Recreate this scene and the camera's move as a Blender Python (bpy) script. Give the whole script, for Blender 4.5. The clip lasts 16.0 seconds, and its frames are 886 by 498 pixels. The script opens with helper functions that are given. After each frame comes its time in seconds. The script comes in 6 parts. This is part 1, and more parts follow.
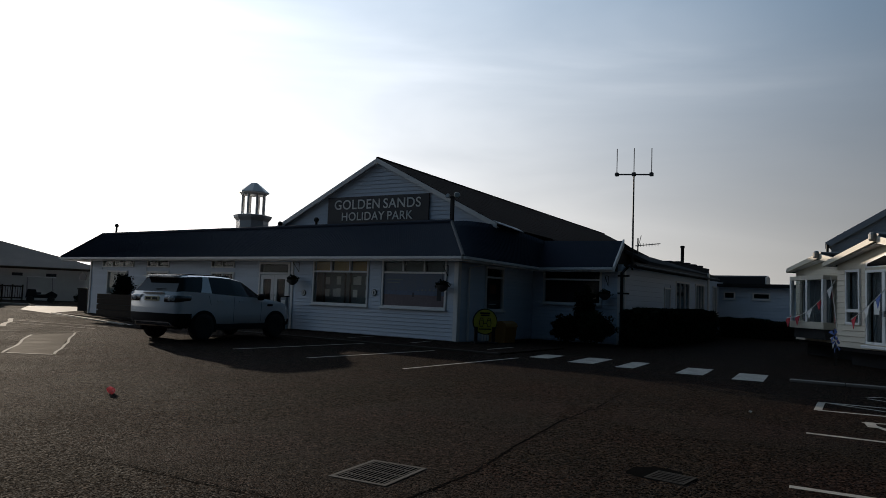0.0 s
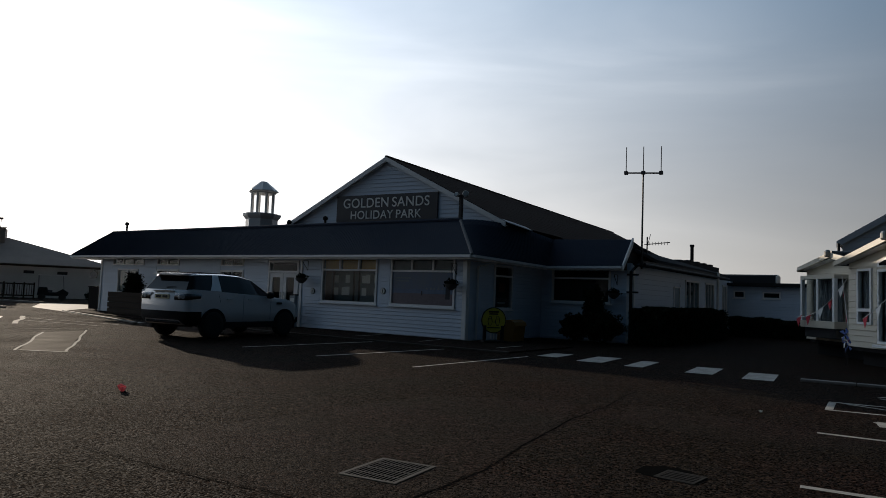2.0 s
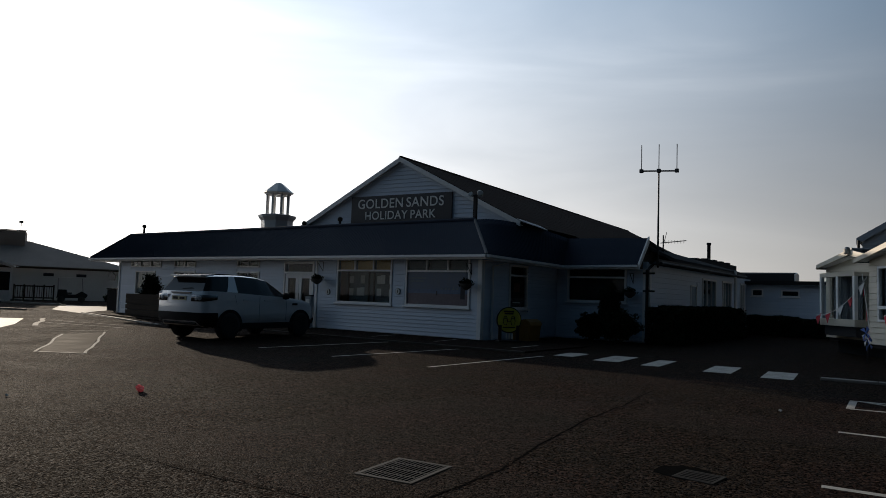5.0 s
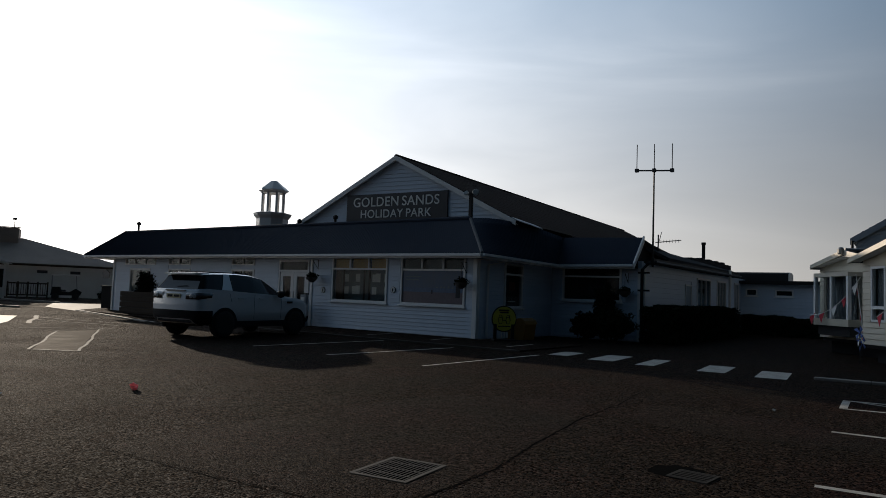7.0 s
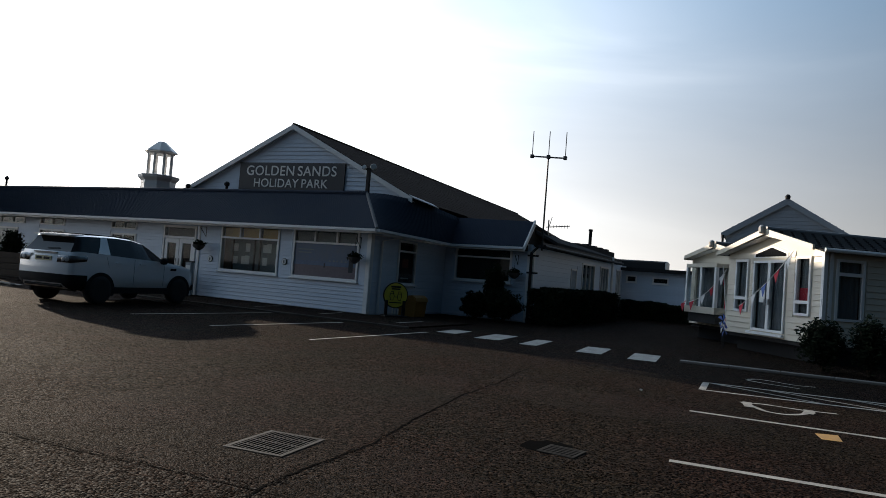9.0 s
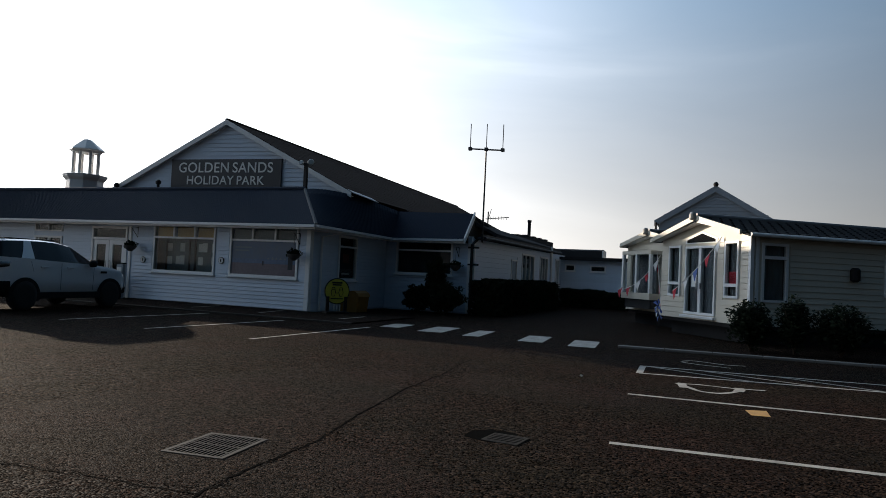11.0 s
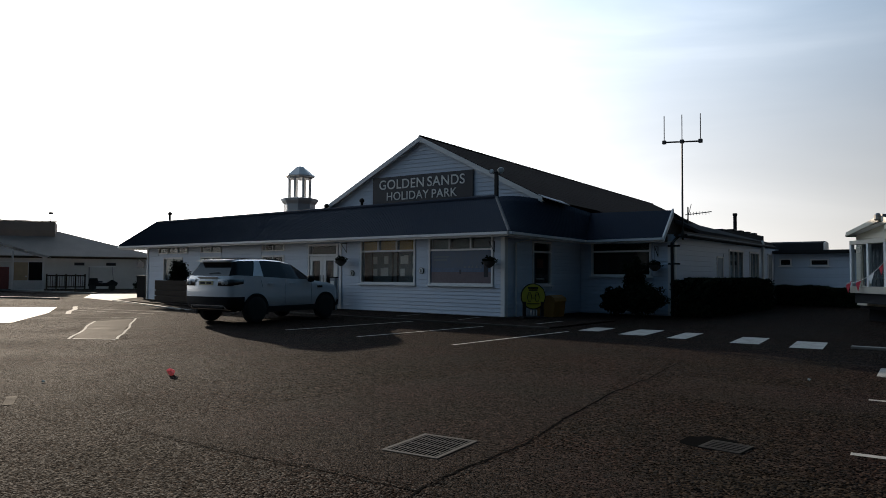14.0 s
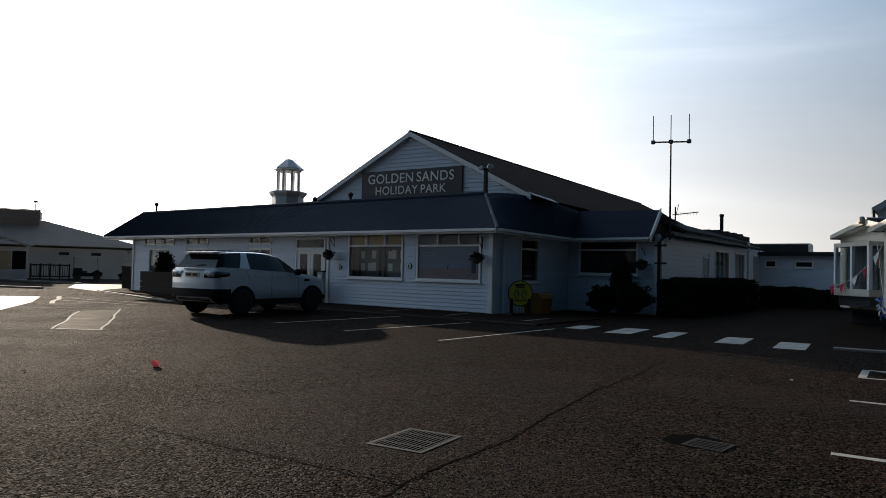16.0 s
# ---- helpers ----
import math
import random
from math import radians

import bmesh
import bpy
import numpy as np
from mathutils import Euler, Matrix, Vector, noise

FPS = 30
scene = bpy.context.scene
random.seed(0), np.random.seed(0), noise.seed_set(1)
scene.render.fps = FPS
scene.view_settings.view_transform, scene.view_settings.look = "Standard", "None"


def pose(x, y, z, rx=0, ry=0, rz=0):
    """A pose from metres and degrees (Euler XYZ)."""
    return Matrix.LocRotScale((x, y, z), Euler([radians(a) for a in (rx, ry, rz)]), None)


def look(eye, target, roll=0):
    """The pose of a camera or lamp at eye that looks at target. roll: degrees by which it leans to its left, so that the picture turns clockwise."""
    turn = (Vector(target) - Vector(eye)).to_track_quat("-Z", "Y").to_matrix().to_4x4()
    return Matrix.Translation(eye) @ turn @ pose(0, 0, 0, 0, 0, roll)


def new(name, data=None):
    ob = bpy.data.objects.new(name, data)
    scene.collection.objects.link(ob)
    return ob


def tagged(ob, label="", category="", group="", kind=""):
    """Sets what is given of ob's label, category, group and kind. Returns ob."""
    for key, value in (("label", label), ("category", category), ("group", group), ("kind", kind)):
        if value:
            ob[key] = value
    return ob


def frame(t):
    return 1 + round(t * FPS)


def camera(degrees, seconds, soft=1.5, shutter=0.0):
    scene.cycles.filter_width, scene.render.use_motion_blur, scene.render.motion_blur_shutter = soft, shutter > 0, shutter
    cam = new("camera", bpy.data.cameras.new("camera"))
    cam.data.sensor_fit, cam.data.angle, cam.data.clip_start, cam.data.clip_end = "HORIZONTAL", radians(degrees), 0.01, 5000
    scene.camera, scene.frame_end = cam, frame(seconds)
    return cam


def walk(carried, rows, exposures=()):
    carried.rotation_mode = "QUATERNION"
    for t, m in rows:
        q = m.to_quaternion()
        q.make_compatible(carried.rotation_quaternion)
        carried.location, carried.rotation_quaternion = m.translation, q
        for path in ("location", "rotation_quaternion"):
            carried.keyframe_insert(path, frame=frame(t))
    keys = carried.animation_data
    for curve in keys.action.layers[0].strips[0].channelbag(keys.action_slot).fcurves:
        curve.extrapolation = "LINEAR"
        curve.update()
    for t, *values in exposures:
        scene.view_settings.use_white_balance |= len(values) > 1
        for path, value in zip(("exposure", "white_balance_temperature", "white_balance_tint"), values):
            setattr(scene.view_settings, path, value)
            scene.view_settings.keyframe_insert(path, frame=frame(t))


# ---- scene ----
cam = camera(64.9, 16.0, soft=0.75)
EYE = 1.34
# seconds, the sway of a hand-held camera in metres, and its turn in degrees
ROWS = [
    (0.0, -0.014, -0.003, 0.008, 94.081, -2.106, -3.730),
    (0.5, -0.010, -0.003, 0.006, 94.430, -1.854, -3.182),
    (1.0, -0.016, -0.002, 0.005, 94.161, -2.089, -3.453),
    (1.5, -0.018, -0.002, 0.003, 94.097, -2.019, -3.328),
    (2.0, -0.022, -0.007, 0.007, 93.937, -2.211, -3.042),
    (2.5, -0.021, -0.001, 0.012, 93.735, -2.099, -2.735),
    (3.0, -0.019, 0.005, 0.004, 93.713, -2.027, -2.379),
    (3.5, -0.021, 0.014, 0.000, 93.706, -1.987, -2.184),
    (4.0, -0.021, 0.013, -0.000, 93.986, -1.809, -1.726),
    (6.5, -0.016, 0.006, 0.002, 93.770, -2.079, -2.064),
    (7.0, -0.021, 0.010, 0.006, 93.799, -2.075, -2.202),
    (7.5, -0.019, -0.001, 0.001, 93.601, -2.176, -2.269),
    (8.0, -0.015, -0.003, 0.002, 93.419, -2.294, -2.307),
    (8.5, -0.006, -0.000, 0.005, 93.173, -3.018, -4.228),
    (9.0, 0.042, -0.008, 0.014, 92.335, -4.448, -10.837),
    (9.2, 0.060, -0.014, 0.010, 92.821, -4.521, -13.385),
    (9.7, 0.065, -0.012, 0.009, 92.850, -4.200, -17.400),
    (10.2, 0.065, -0.012, 0.008, 92.550, -3.500, -19.000),
    (10.8, 0.056, -0.011, 0.008, 92.200, -2.850, -17.050),
    (11.3, 0.045, -0.010, 0.007, 91.996, -2.449, -13.005),
    (11.5, 0.030, -0.004, 0.010, 91.925, -2.014, -10.990),
    (12.0, 0.009, -0.021, 0.003, 92.212, -1.537, -4.173),
    (12.5, 0.005, 0.005, -0.007, 92.160, -1.175, -1.326),
    (13.0, 0.005, 0.009, -0.013, 92.033, -0.867, -1.016),
    (13.5, -0.004, 0.001, -0.012, 91.998, -0.684, -0.095),
    (14.0, 0.007, 0.001, -0.015, 92.151, -0.338, 0.192),
    (14.5, 0.004, -0.001, -0.013, 91.854, -0.834, -0.043),
    (15.0, 0.005, 0.010, -0.020, 91.931, -0.807, -0.082),
    (15.5, 0.003, 0.008, -0.019, 91.722, -1.241, -0.256),
    (15.7, 0.002, -0.006, -0.018, 91.802, -1.259, -0.131),
    (16.0, 0.009, 0.008, -0.022, 91.830, -1.291, -0.818),
]
walk(cam, [(t, pose(x, y, EYE + z, rx, ry, rz)) for t, x, y, z, rx, ry, rz in ROWS], exposures=[(0.0, -0.56), (8.5, -0.55), (9.0, 0.33), (11.5, 0.25), (12.5, 0.18), (16.0, 0.18)])

# ---- world and sun ----
HAZE, HAZE_LOW, HAZE_COLOUR, BLUE, CLEAR = 12.0, 15.5, (1.0, 0.962, 0.915), 5.4, 0.05
CLOUD = 6.0
SUN_ELEV, SUN_AZ = 12.7, -31.0      # degrees above the horizon; to the left of straight ahead
world = bpy.data.worlds.new("sky")
scene.world = world
world.use_nodes = True
wn = world.node_tree
sky = wn.nodes.new("ShaderNodeTexSky")
sky.sky_type, sky.sun_disc = "NISHITA", False
sky.sun_elevation, sky.sun_rotation = radians(SUN_ELEV), radians(SUN_AZ)
sky.air_density, sky.dust_density, sky.ozone_density = 1.0, 1.0, 2.0
# bright haze round the sun, with thin streaks of high cloud, added to the clear sky
SUN_DIR = Vector((math.sin(radians(SUN_AZ)) * math.cos(radians(SUN_ELEV)), math.cos(radians(SUN_AZ)) * math.cos(radians(SUN_ELEV)), math.sin(radians(SUN_ELEV))))


def wmath(op, a, b=None):
    n = wn.nodes.new("ShaderNodeMath")
    n.operation = op
    for i, v in enumerate((a, b)):
        if v is None:
            continue
        if isinstance(v, (int, float)):
            n.inputs[i].default_value = v
        else:
            wn.links.new(v, n.inputs[i])
    return n.outputs[0]


tc = wn.nodes.new("ShaderNodeTexCoord")
dot = wn.nodes.new("ShaderNodeVectorMath")
dot.operation = "DOT_PRODUCT"
dot.inputs[1].default_value = SUN_DIR
wn.links.new(tc.outputs["Generated"], dot.inputs[0])
near_sun = wmath("POWER", wmath("MULTIPLY", wmath("ADD", dot.outputs["Value"], 1.0), 0.5), 8.5)
sep = wn.nodes.new("ShaderNodeSeparateXYZ")
wn.links.new(tc.outputs["Generated"], sep.inputs[0])
low = wmath("POWER", wmath("SUBTRACT", 1.0, wmath("ABSOLUTE", sep.outputs["Z"])), 3.6)
mp = wn.nodes.new("ShaderNodeMapping")
mp.inputs["Scale"].default_value = (1.4, 2.0, 8.0)
mp.inputs["Rotation"].default_value = (0.0, radians(14), 0.0)
cl = wn.nodes.new("ShaderNodeTexNoise")
cl.inputs["Scale"].default_value, cl.inputs["Detail"].default_value, cl.inputs["Distortion"].default_value = 1.3, 5.0, 0.4
wn.links.new(tc.outputs["Generated"], mp.inputs["Vector"])
wn.links.new(mp.outputs["Vector"], cl.inputs["Vector"])
streak = wmath("ADD", wmath("MULTIPLY", cl.outputs["Fac"], 0.9), 0.55)
wide = wmath("POWER", wmath("MULTIPLY", wmath("ADD", dot.outputs["Value"], 1.0), 0.5), 3.0)
haze = wmath("ADD", wmath("MULTIPLY", wmath("MULTIPLY", near_sun, HAZE), streak), wmath("MULTIPLY", wmath("MULTIPLY", low, wide), HAZE_LOW))
haze = wmath("ADD", haze, wmath("MULTIPLY", wmath("MULTIPLY", wide, CLOUD), wmath("POWER", cl.outputs["Fac"], 4.0)))
hz = wn.nodes.new("ShaderNodeVectorMath")
hz.operation = "SCALE"
hz.inputs[0].default_value = HAZE_COLOUR
wn.links.new(haze, hz.inputs["Scale"])
total = wn.nodes.new("ShaderNodeVectorMath")
total.operation = "ADD"
# the wide blue part of the glow
blue = wn.nodes.new("ShaderNodeVectorMath")
blue.operation = "SCALE"
blue.inputs[0].default_value = (0.22, 0.6, 1.08)
# strongest some way up, and weaker again towards the zenith
up = wmath("ABSOLUTE", sep.outputs["Z"])
high = wmath("ADD", wmath("MULTIPLY", wmath("MULTIPLY", wmath("POWER", up, 1.5), 6.9), wmath("SUBTRACT", 1.0, up)), 0.03)
wn.links.new(wmath("MULTIPLY", high, wmath("MULTIPLY", wmath("POWER", wmath("MULTIPLY", wmath("ADD", dot.outputs["Value"], 1.0), 0.5), 2.0), BLUE)), blue.inputs["Scale"])
clear = wn.nodes.new("ShaderNodeVectorMath")
clear.operation = "SCALE"
clear.inputs["Scale"].default_value = CLEAR
wn.links.new(sky.outputs["Color"], clear.inputs[0])
both = wn.nodes.new("ShaderNodeVectorMath")
both.operation = "ADD"
wn.links.new(clear.outputs["Vector"], both.inputs[0])
wn.links.new(blue.outputs["Vector"], both.inputs[1])
wn.links.new(both.outputs["Vector"], total.inputs[0])
wn.links.new(hz.outputs["Vector"], total.inputs[1])
wn.links.new(total.outputs["Vector"], wn.nodes["Background"].inputs["Color"])
wn.nodes["Background"].inputs["Strength"].default_value = 0.1

sun = new("sun", bpy.data.lights.new("sun", "SUN"))
sun.data.energy, sun.data.angle, sun.data.color = 5.0, radians(0.6), (1.0, 0.84, 0.66)
sun.matrix_world = look(SUN_DIR * 80, (0, 0, 0))


# ---- materials ----
def material(name, colour, rough=0.6, metal=0.0, vary=0.12, scale=3.0, grain=40.0, bump=0.15, depth=0.004, stain=None, spec=0.5, per_piece=0.0, coat=0.0, stretch=(1, 1, 1)):
    """A procedural surface: base colour with variation at two scales, roughness that varies and a fine relief."""
    m = bpy.data.materials.new(name)
    m.use_nodes = True
    nt, b = m.node_tree, m.node_tree.nodes["Principled BSDF"]
    b.inputs["Metallic"].default_value = metal
    b.inputs["Specular IOR Level"].default_value = spec
    b.inputs["Coat Weight"].default_value = coat
    co = nt.nodes.new("ShaderNodeTexCoord")
    mpn = nt.nodes.new("ShaderNodeMapping")
    mpn.inputs["Scale"].default_value = stretch
    nt.links.new(co.outputs["Object"], mpn.inputs["Vector"])
    big, small = nt.nodes.new("ShaderNodeTexNoise"), nt.nodes.new("ShaderNodeTexNoise")
    big.inputs["Scale"].default_value, big.inputs["Detail"].default_value = scale, 5.0
    small.inputs["Scale"].default_value, small.inputs["Detail"].default_value = grain, 3.0
    for n in (big, small):
        nt.links.new(mpn.outputs["Vector"], n.inputs["Vector"])
    mixed = nt.nodes.new("ShaderNodeMath")
    mixed.operation = "ADD"
    nt.links.new(big.outputs["Fac"], mixed.inputs[0])
    nt.links.new(small.outputs["Fac"], mixed.inputs[1])
    ramp = nt.nodes.new("ShaderNodeMapRange")
    ramp.inputs["From Min"].default_value, ramp.inputs["From Max"].default_value = 0.6, 1.4
    ramp.inputs["To Min"].default_value, ramp.inputs["To Max"].default_value = 0.0, 1.0
    nt.links.new(mixed.outputs[0], ramp.inputs["Value"])
    mix = nt.nodes.new("ShaderNodeMix")
    mix.data_type = "RGBA"
    lo = [c * (1 - vary) for c in colour] if stain is None else stain
    mix.inputs["A"].default_value = (*lo, 1)
    mix.inputs["B"].default_value = (*[min(1, c * (1 + vary)) for c in colour], 1)
    nt.links.new(ramp.outputs["Result"], mix.inputs["Factor"])
    last = mix.outputs["Result"]
    if per_piece:
        info = nt.nodes.new("ShaderNodeObjectInfo")
        rng = nt.nodes.new("ShaderNodeMapRange")
        rng.inputs["To Min"].default_value, rng.inputs["To Max"].default_value = 1 - per_piece, 1 + per_piece
        nt.links.new(info.outputs["Random"], rng.inputs["Value"])
        hsv = nt.nodes.new("ShaderNodeHueSaturation")
        nt.links.new(rng.outputs["Result"], hsv.inputs["Value"])
        nt.links.new(last, hsv.inputs["Color"])
        last = hsv.outputs["Color"]
    nt.links.new(last, b.inputs["Base Color"])
    rr = nt.nodes.new("ShaderNodeMapRange")
    rr.inputs["To Min"].default_value, rr.inputs["To Max"].default_value = max(0.02, rough * 0.8), min(1, rough * 1.15)
    nt.links.new(big.outputs["Fac"], rr.inputs["Value"])
    nt.links.new(rr.outputs["Result"], b.inputs["Roughness"])
    if bump:
        bp = nt.nodes.new("ShaderNodeBump")
        bp.inputs["Strength"].default_value, bp.inputs["Distance"].default_value = bump, depth
        nt.links.new(small.outputs["Fac"], bp.inputs["Height"])
        nt.links.new(bp.outputs["Normal"], b.inputs["Normal"])
    return m


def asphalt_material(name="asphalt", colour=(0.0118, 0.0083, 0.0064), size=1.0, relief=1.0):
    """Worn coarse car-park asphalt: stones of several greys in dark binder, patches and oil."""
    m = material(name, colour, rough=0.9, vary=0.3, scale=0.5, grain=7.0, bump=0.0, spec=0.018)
    nt, b = m.node_tree, m.node_tree.nodes["Principled BSDF"]
    co = nt.nodes.new("ShaderNodeTexCoord")
    old = b.inputs["Base Color"].links[0].from_socket
    heights = []
    for scale, lo, hi in ((62.0 / size, -1.3, 3.6), (30.0 / size, 0.55, 1.5)):
        vo = nt.nodes.new("ShaderNodeTexVoronoi")
        vo.inputs["Scale"].default_value = scale
        nt.links.new(co.outputs["Object"], vo.inputs["Vector"])
        sep = nt.nodes.new("ShaderNodeSeparateColor")
        nt.links.new(vo.outputs["Color"], sep.inputs["Color"])
        stone = nt.nodes.new("ShaderNodeMapRange")
        stone.inputs["To Min"].default_value, stone.inputs["To Max"].default_value = lo, hi
        nt.links.new(sep.outputs["Red"], stone.inputs["Value"])
        hsv = nt.nodes.new("ShaderNodeHueSaturation")
        nt.links.new(old, hsv.inputs["Color"])
        nt.links.new(stone.outputs["Result"], hsv.inputs["Value"])
        old = hsv.outputs["Color"]
        heights.append(vo.outputs["Distance"])
        if len(heights) == 1:
            # a few stones with clean faces glint much more than the rest
            bare = nt.nodes.new("ShaderNodeMath")
            bare.operation, bare.inputs[1].default_value = "POWER", 3.0
            nt.links.new(sep.outputs["Green"], bare.inputs[0])
            gloss = nt.nodes.new("ShaderNodeMapRange")
            gloss.inputs["To Min"].default_value, gloss.inputs["To Max"].default_value = 0.003, 0.085
            nt.links.new(bare.outputs[0], gloss.inputs["Value"])
            nt.links.new(gloss.outputs["Result"], b.inputs["Specular IOR Level"])
    # reddish and greenish drifts, and smoother worn areas
    drift = nt.nodes.new("ShaderNodeTexNoise")
    drift.inputs["Scale"].default_value, drift.inputs["Detail"].default_value = 0.7, 5.0
    nt.links.new(co.outputs["Object"], drift.inputs["Vector"])
    tint = nt.nodes.new("ShaderNodeMix")
    tint.data_type, tint.blend_type = "RGBA", "MULTIPLY"
    tint.inputs["Factor"].default_value = 1.0
    ramp = nt.nodes.new("ShaderNodeMix")
    ramp.data_type = "RGBA"
    ramp.inputs["A"].default_value, ramp.inputs["B"].default_value = (1.14, 0.95, 0.92, 1), (0.95, 1.0, 0.9, 1)
    rng = nt.nodes.new("ShaderNodeMapRange")
    rng.inputs["From Min"].default_value, rng.inputs["From Max"].default_value = 0.35, 0.65
    nt.links.new(drift.outputs["Fac"], rng.inputs["Value"])
    nt.links.new(rng.outputs["Result"], ramp.inputs["Factor"])
    nt.links.new(old, tint.inputs["A"])
    nt.links.new(ramp.outputs["Result"], tint.inputs["B"])
    nt.links.new(tint.outputs["Result"], b.inputs["Base Color"])
    bp = nt.nodes.new("ShaderNodeBump")
    bp.invert = True
    bp.inputs["Strength"].default_value, bp.inputs["Distance"].default_value = relief, 0.02
    nt.links.new(heights[0], bp.inputs["Height"])
    nt.links.new(bp.outputs["Normal"], b.inputs["Normal"])
    return m


def glass_material(name, tint=(0.75, 0.8, 0.8), rough=0.02):
    m = bpy.data.materials.new(name)
    m.use_nodes = True
    nt = m.node_tree
    b = nt.nodes["Principled BSDF"]
    b.inputs["Base Color"].default_value = (*tint, 1)
    b.inputs["Roughness"].default_value = rough
    b.inputs["Transmission Weight"].default_value = 1.0
    b.inputs["IOR"].default_value = 1.22
    return m


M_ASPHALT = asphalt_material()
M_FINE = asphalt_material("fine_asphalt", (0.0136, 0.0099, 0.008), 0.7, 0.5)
M_SMOOTH = material("smooth_asphalt", (0.05, 0.041, 0.033), rough=0.75, spec=0.003, vary=0.45, scale=2.0, grain=55, bump=0.6, depth=0.006)
M_SEAM_AND_PIT = material("tar_seam", (0.003, 0.003, 0.003), rough=1.0, spec=0.005, vary=0.2, scale=5, grain=60, bump=0.3)
M_PAINT = material("road_paint", (0.46, 0.44, 0.40), rough=0.75, spec=0.15, vary=0.15, scale=4, grain=70, bump=0.4, depth=0.003, stain=(0.17, 0.16, 0.14))
M_WORN = material("worn_road_paint", (0.36, 0.34, 0.3), rough=0.85, spec=0.05, vary=0.2, scale=6, grain=60, bump=0.4, depth=0.003, stain=(0.12, 0.11, 0.1))
M_YELLOW_PAINT = material("yellow_road_paint", (0.55, 0.3, 0.06), rough=0.6, scale=8, grain=60, stain=(0.3, 0.16, 0.05))
M_PAVE = material("paving_concrete", (0.16, 0.148, 0.132), rough=0.8, vary=0.18, scale=1.5, grain=50, bump=0.4, per_piece=0.12)
M_KERB = material("kerb_concrete", (0.13, 0.12, 0.108), rough=0.8, vary=0.2, scale=3, grain=50, bump=0.4, per_piece=0.15)
# kerb concrete with the shade of its sunless face put into the colour
M_SHADED_KERB = material("shaded_kerb_concrete", (0.045, 0.04, 0.035), rough=0.9, spec=0.1, vary=0.25, scale=3, grain=50, bump=0.4, per_piece=0.2)
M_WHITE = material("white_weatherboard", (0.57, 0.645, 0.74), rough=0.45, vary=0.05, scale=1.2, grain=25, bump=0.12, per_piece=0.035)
M_TRIM = material("white_trim", (0.8, 0.8, 0.79), rough=0.4, vary=0.05, scale=3, grain=30, bump=0.08)
M_CREAM = material("cream_cladding", (0.62, 0.565, 0.465), rough=0.5, vary=0.06, scale=1.5, grain=30, bump=0.12, per_piece=0.03)
M_GREY_CLAD = material("grey_blue_cladding", (0.29, 0.335, 0.385), rough=0.55, vary=0.08, scale=1.5, grain=30, bump=0.12, per_piece=0.04)
M_RENDER = material("pale_render", (0.78, 0.79, 0.78), rough=0.85, vary=0.08, scale=0.8, grain=30, bump=0.25, stain=(0.62, 0.62, 0.6))
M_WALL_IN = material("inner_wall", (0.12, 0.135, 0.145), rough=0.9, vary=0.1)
M_METAL_ROOF = material("blue_grey_roof_sheet", (0.024, 0.034, 0.054), rough=0.75, spec=0.12, metal=0.0, vary=0.15, scale=1.0, grain=25, bump=0.15, per_piece=0.08)
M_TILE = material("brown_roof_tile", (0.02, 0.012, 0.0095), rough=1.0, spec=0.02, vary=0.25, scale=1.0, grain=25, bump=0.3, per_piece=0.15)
# warm tile lightened so its colour carries the bright haze before it
M_BUNG_TILE = material("haze_paled_roof_tile", (0.38, 0.29, 0.235), rough=0.8, vary=0.25, scale=0.8, grain=20, bump=0.3, per_piece=0.12)
M_FELT = material("roof_felt", (0.035, 0.036, 0.039), rough=0.95, spec=0.15, vary=0.2, scale=1.0, grain=40, bump=0.3)
M_BLACK = material("black_paint", (0.012, 0.012, 0.013), rough=0.6, spec=0.25, vary=0.15, scale=5, grain=50)
M_IRON = material("cast_iron", (0.052, 0.047, 0.041), rough=0.75, spec=0.15, metal=0.0, vary=0.3, scale=9, grain=60, bump=0.4, depth=0.003)
M_GULLY = material("dark_gully_iron", (0.04, 0.038, 0.035), rough=0.85, vary=0.3, scale=9, grain=60, spec=0.03)
M_GALV = material("galvanised_steel", (0.3, 0.31, 0.32), rough=0.45, metal=0.8, vary=0.15, scale=6, grain=50)
M_DARK_STEEL = material("dark_steel", (0.05, 0.05, 0.052), rough=0.5, metal=0.5, vary=0.2, scale=6, grain=50)
M_LEAD = material("grey_lead", (0.12, 0.125, 0.13), rough=0.7, spec=0.2, vary=0.2, scale=3, grain=30)
M_PALE_LEAD = material("pale_lead", (0.42, 0.43, 0.44), rough=0.6, spec=0.3, vary=0.15, scale=3, grain=30)
M_SIGN = material("charcoal_sign_board", (0.035, 0.036, 0.042), rough=0.5, vary=0.08, scale=2, grain=30, bump=0.05)
M_LETTER = material("pale_letters", (0.82, 0.82, 0.79), rough=0.5, vary=0.05)
M_GLASS = glass_material("window_glass")
M_DARKGLASS = glass_material("tinted_glass", (0.12, 0.13, 0.14))
M_CURTAIN = material("dark_curtain", (0.045, 0.045, 0.05), rough=0.95, vary=0.2, scale=3, grain=20)
M_CAR = material("white_car_paint", (0.84, 0.85, 0.87), rough=0.25, vary=0.015, scale=1, grain=8, bump=0.0, coat=0.6)
M_CLADDING = material("black_car_plastic", (0.016, 0.016, 0.018), rough=0.8, spec=0.2, vary=0.15, scale=8, grain=60)
M_RUBBER = material("tyre_rubber", (0.02, 0.02, 0.02), rough=0.85, vary=0.2, scale=10, grain=60)
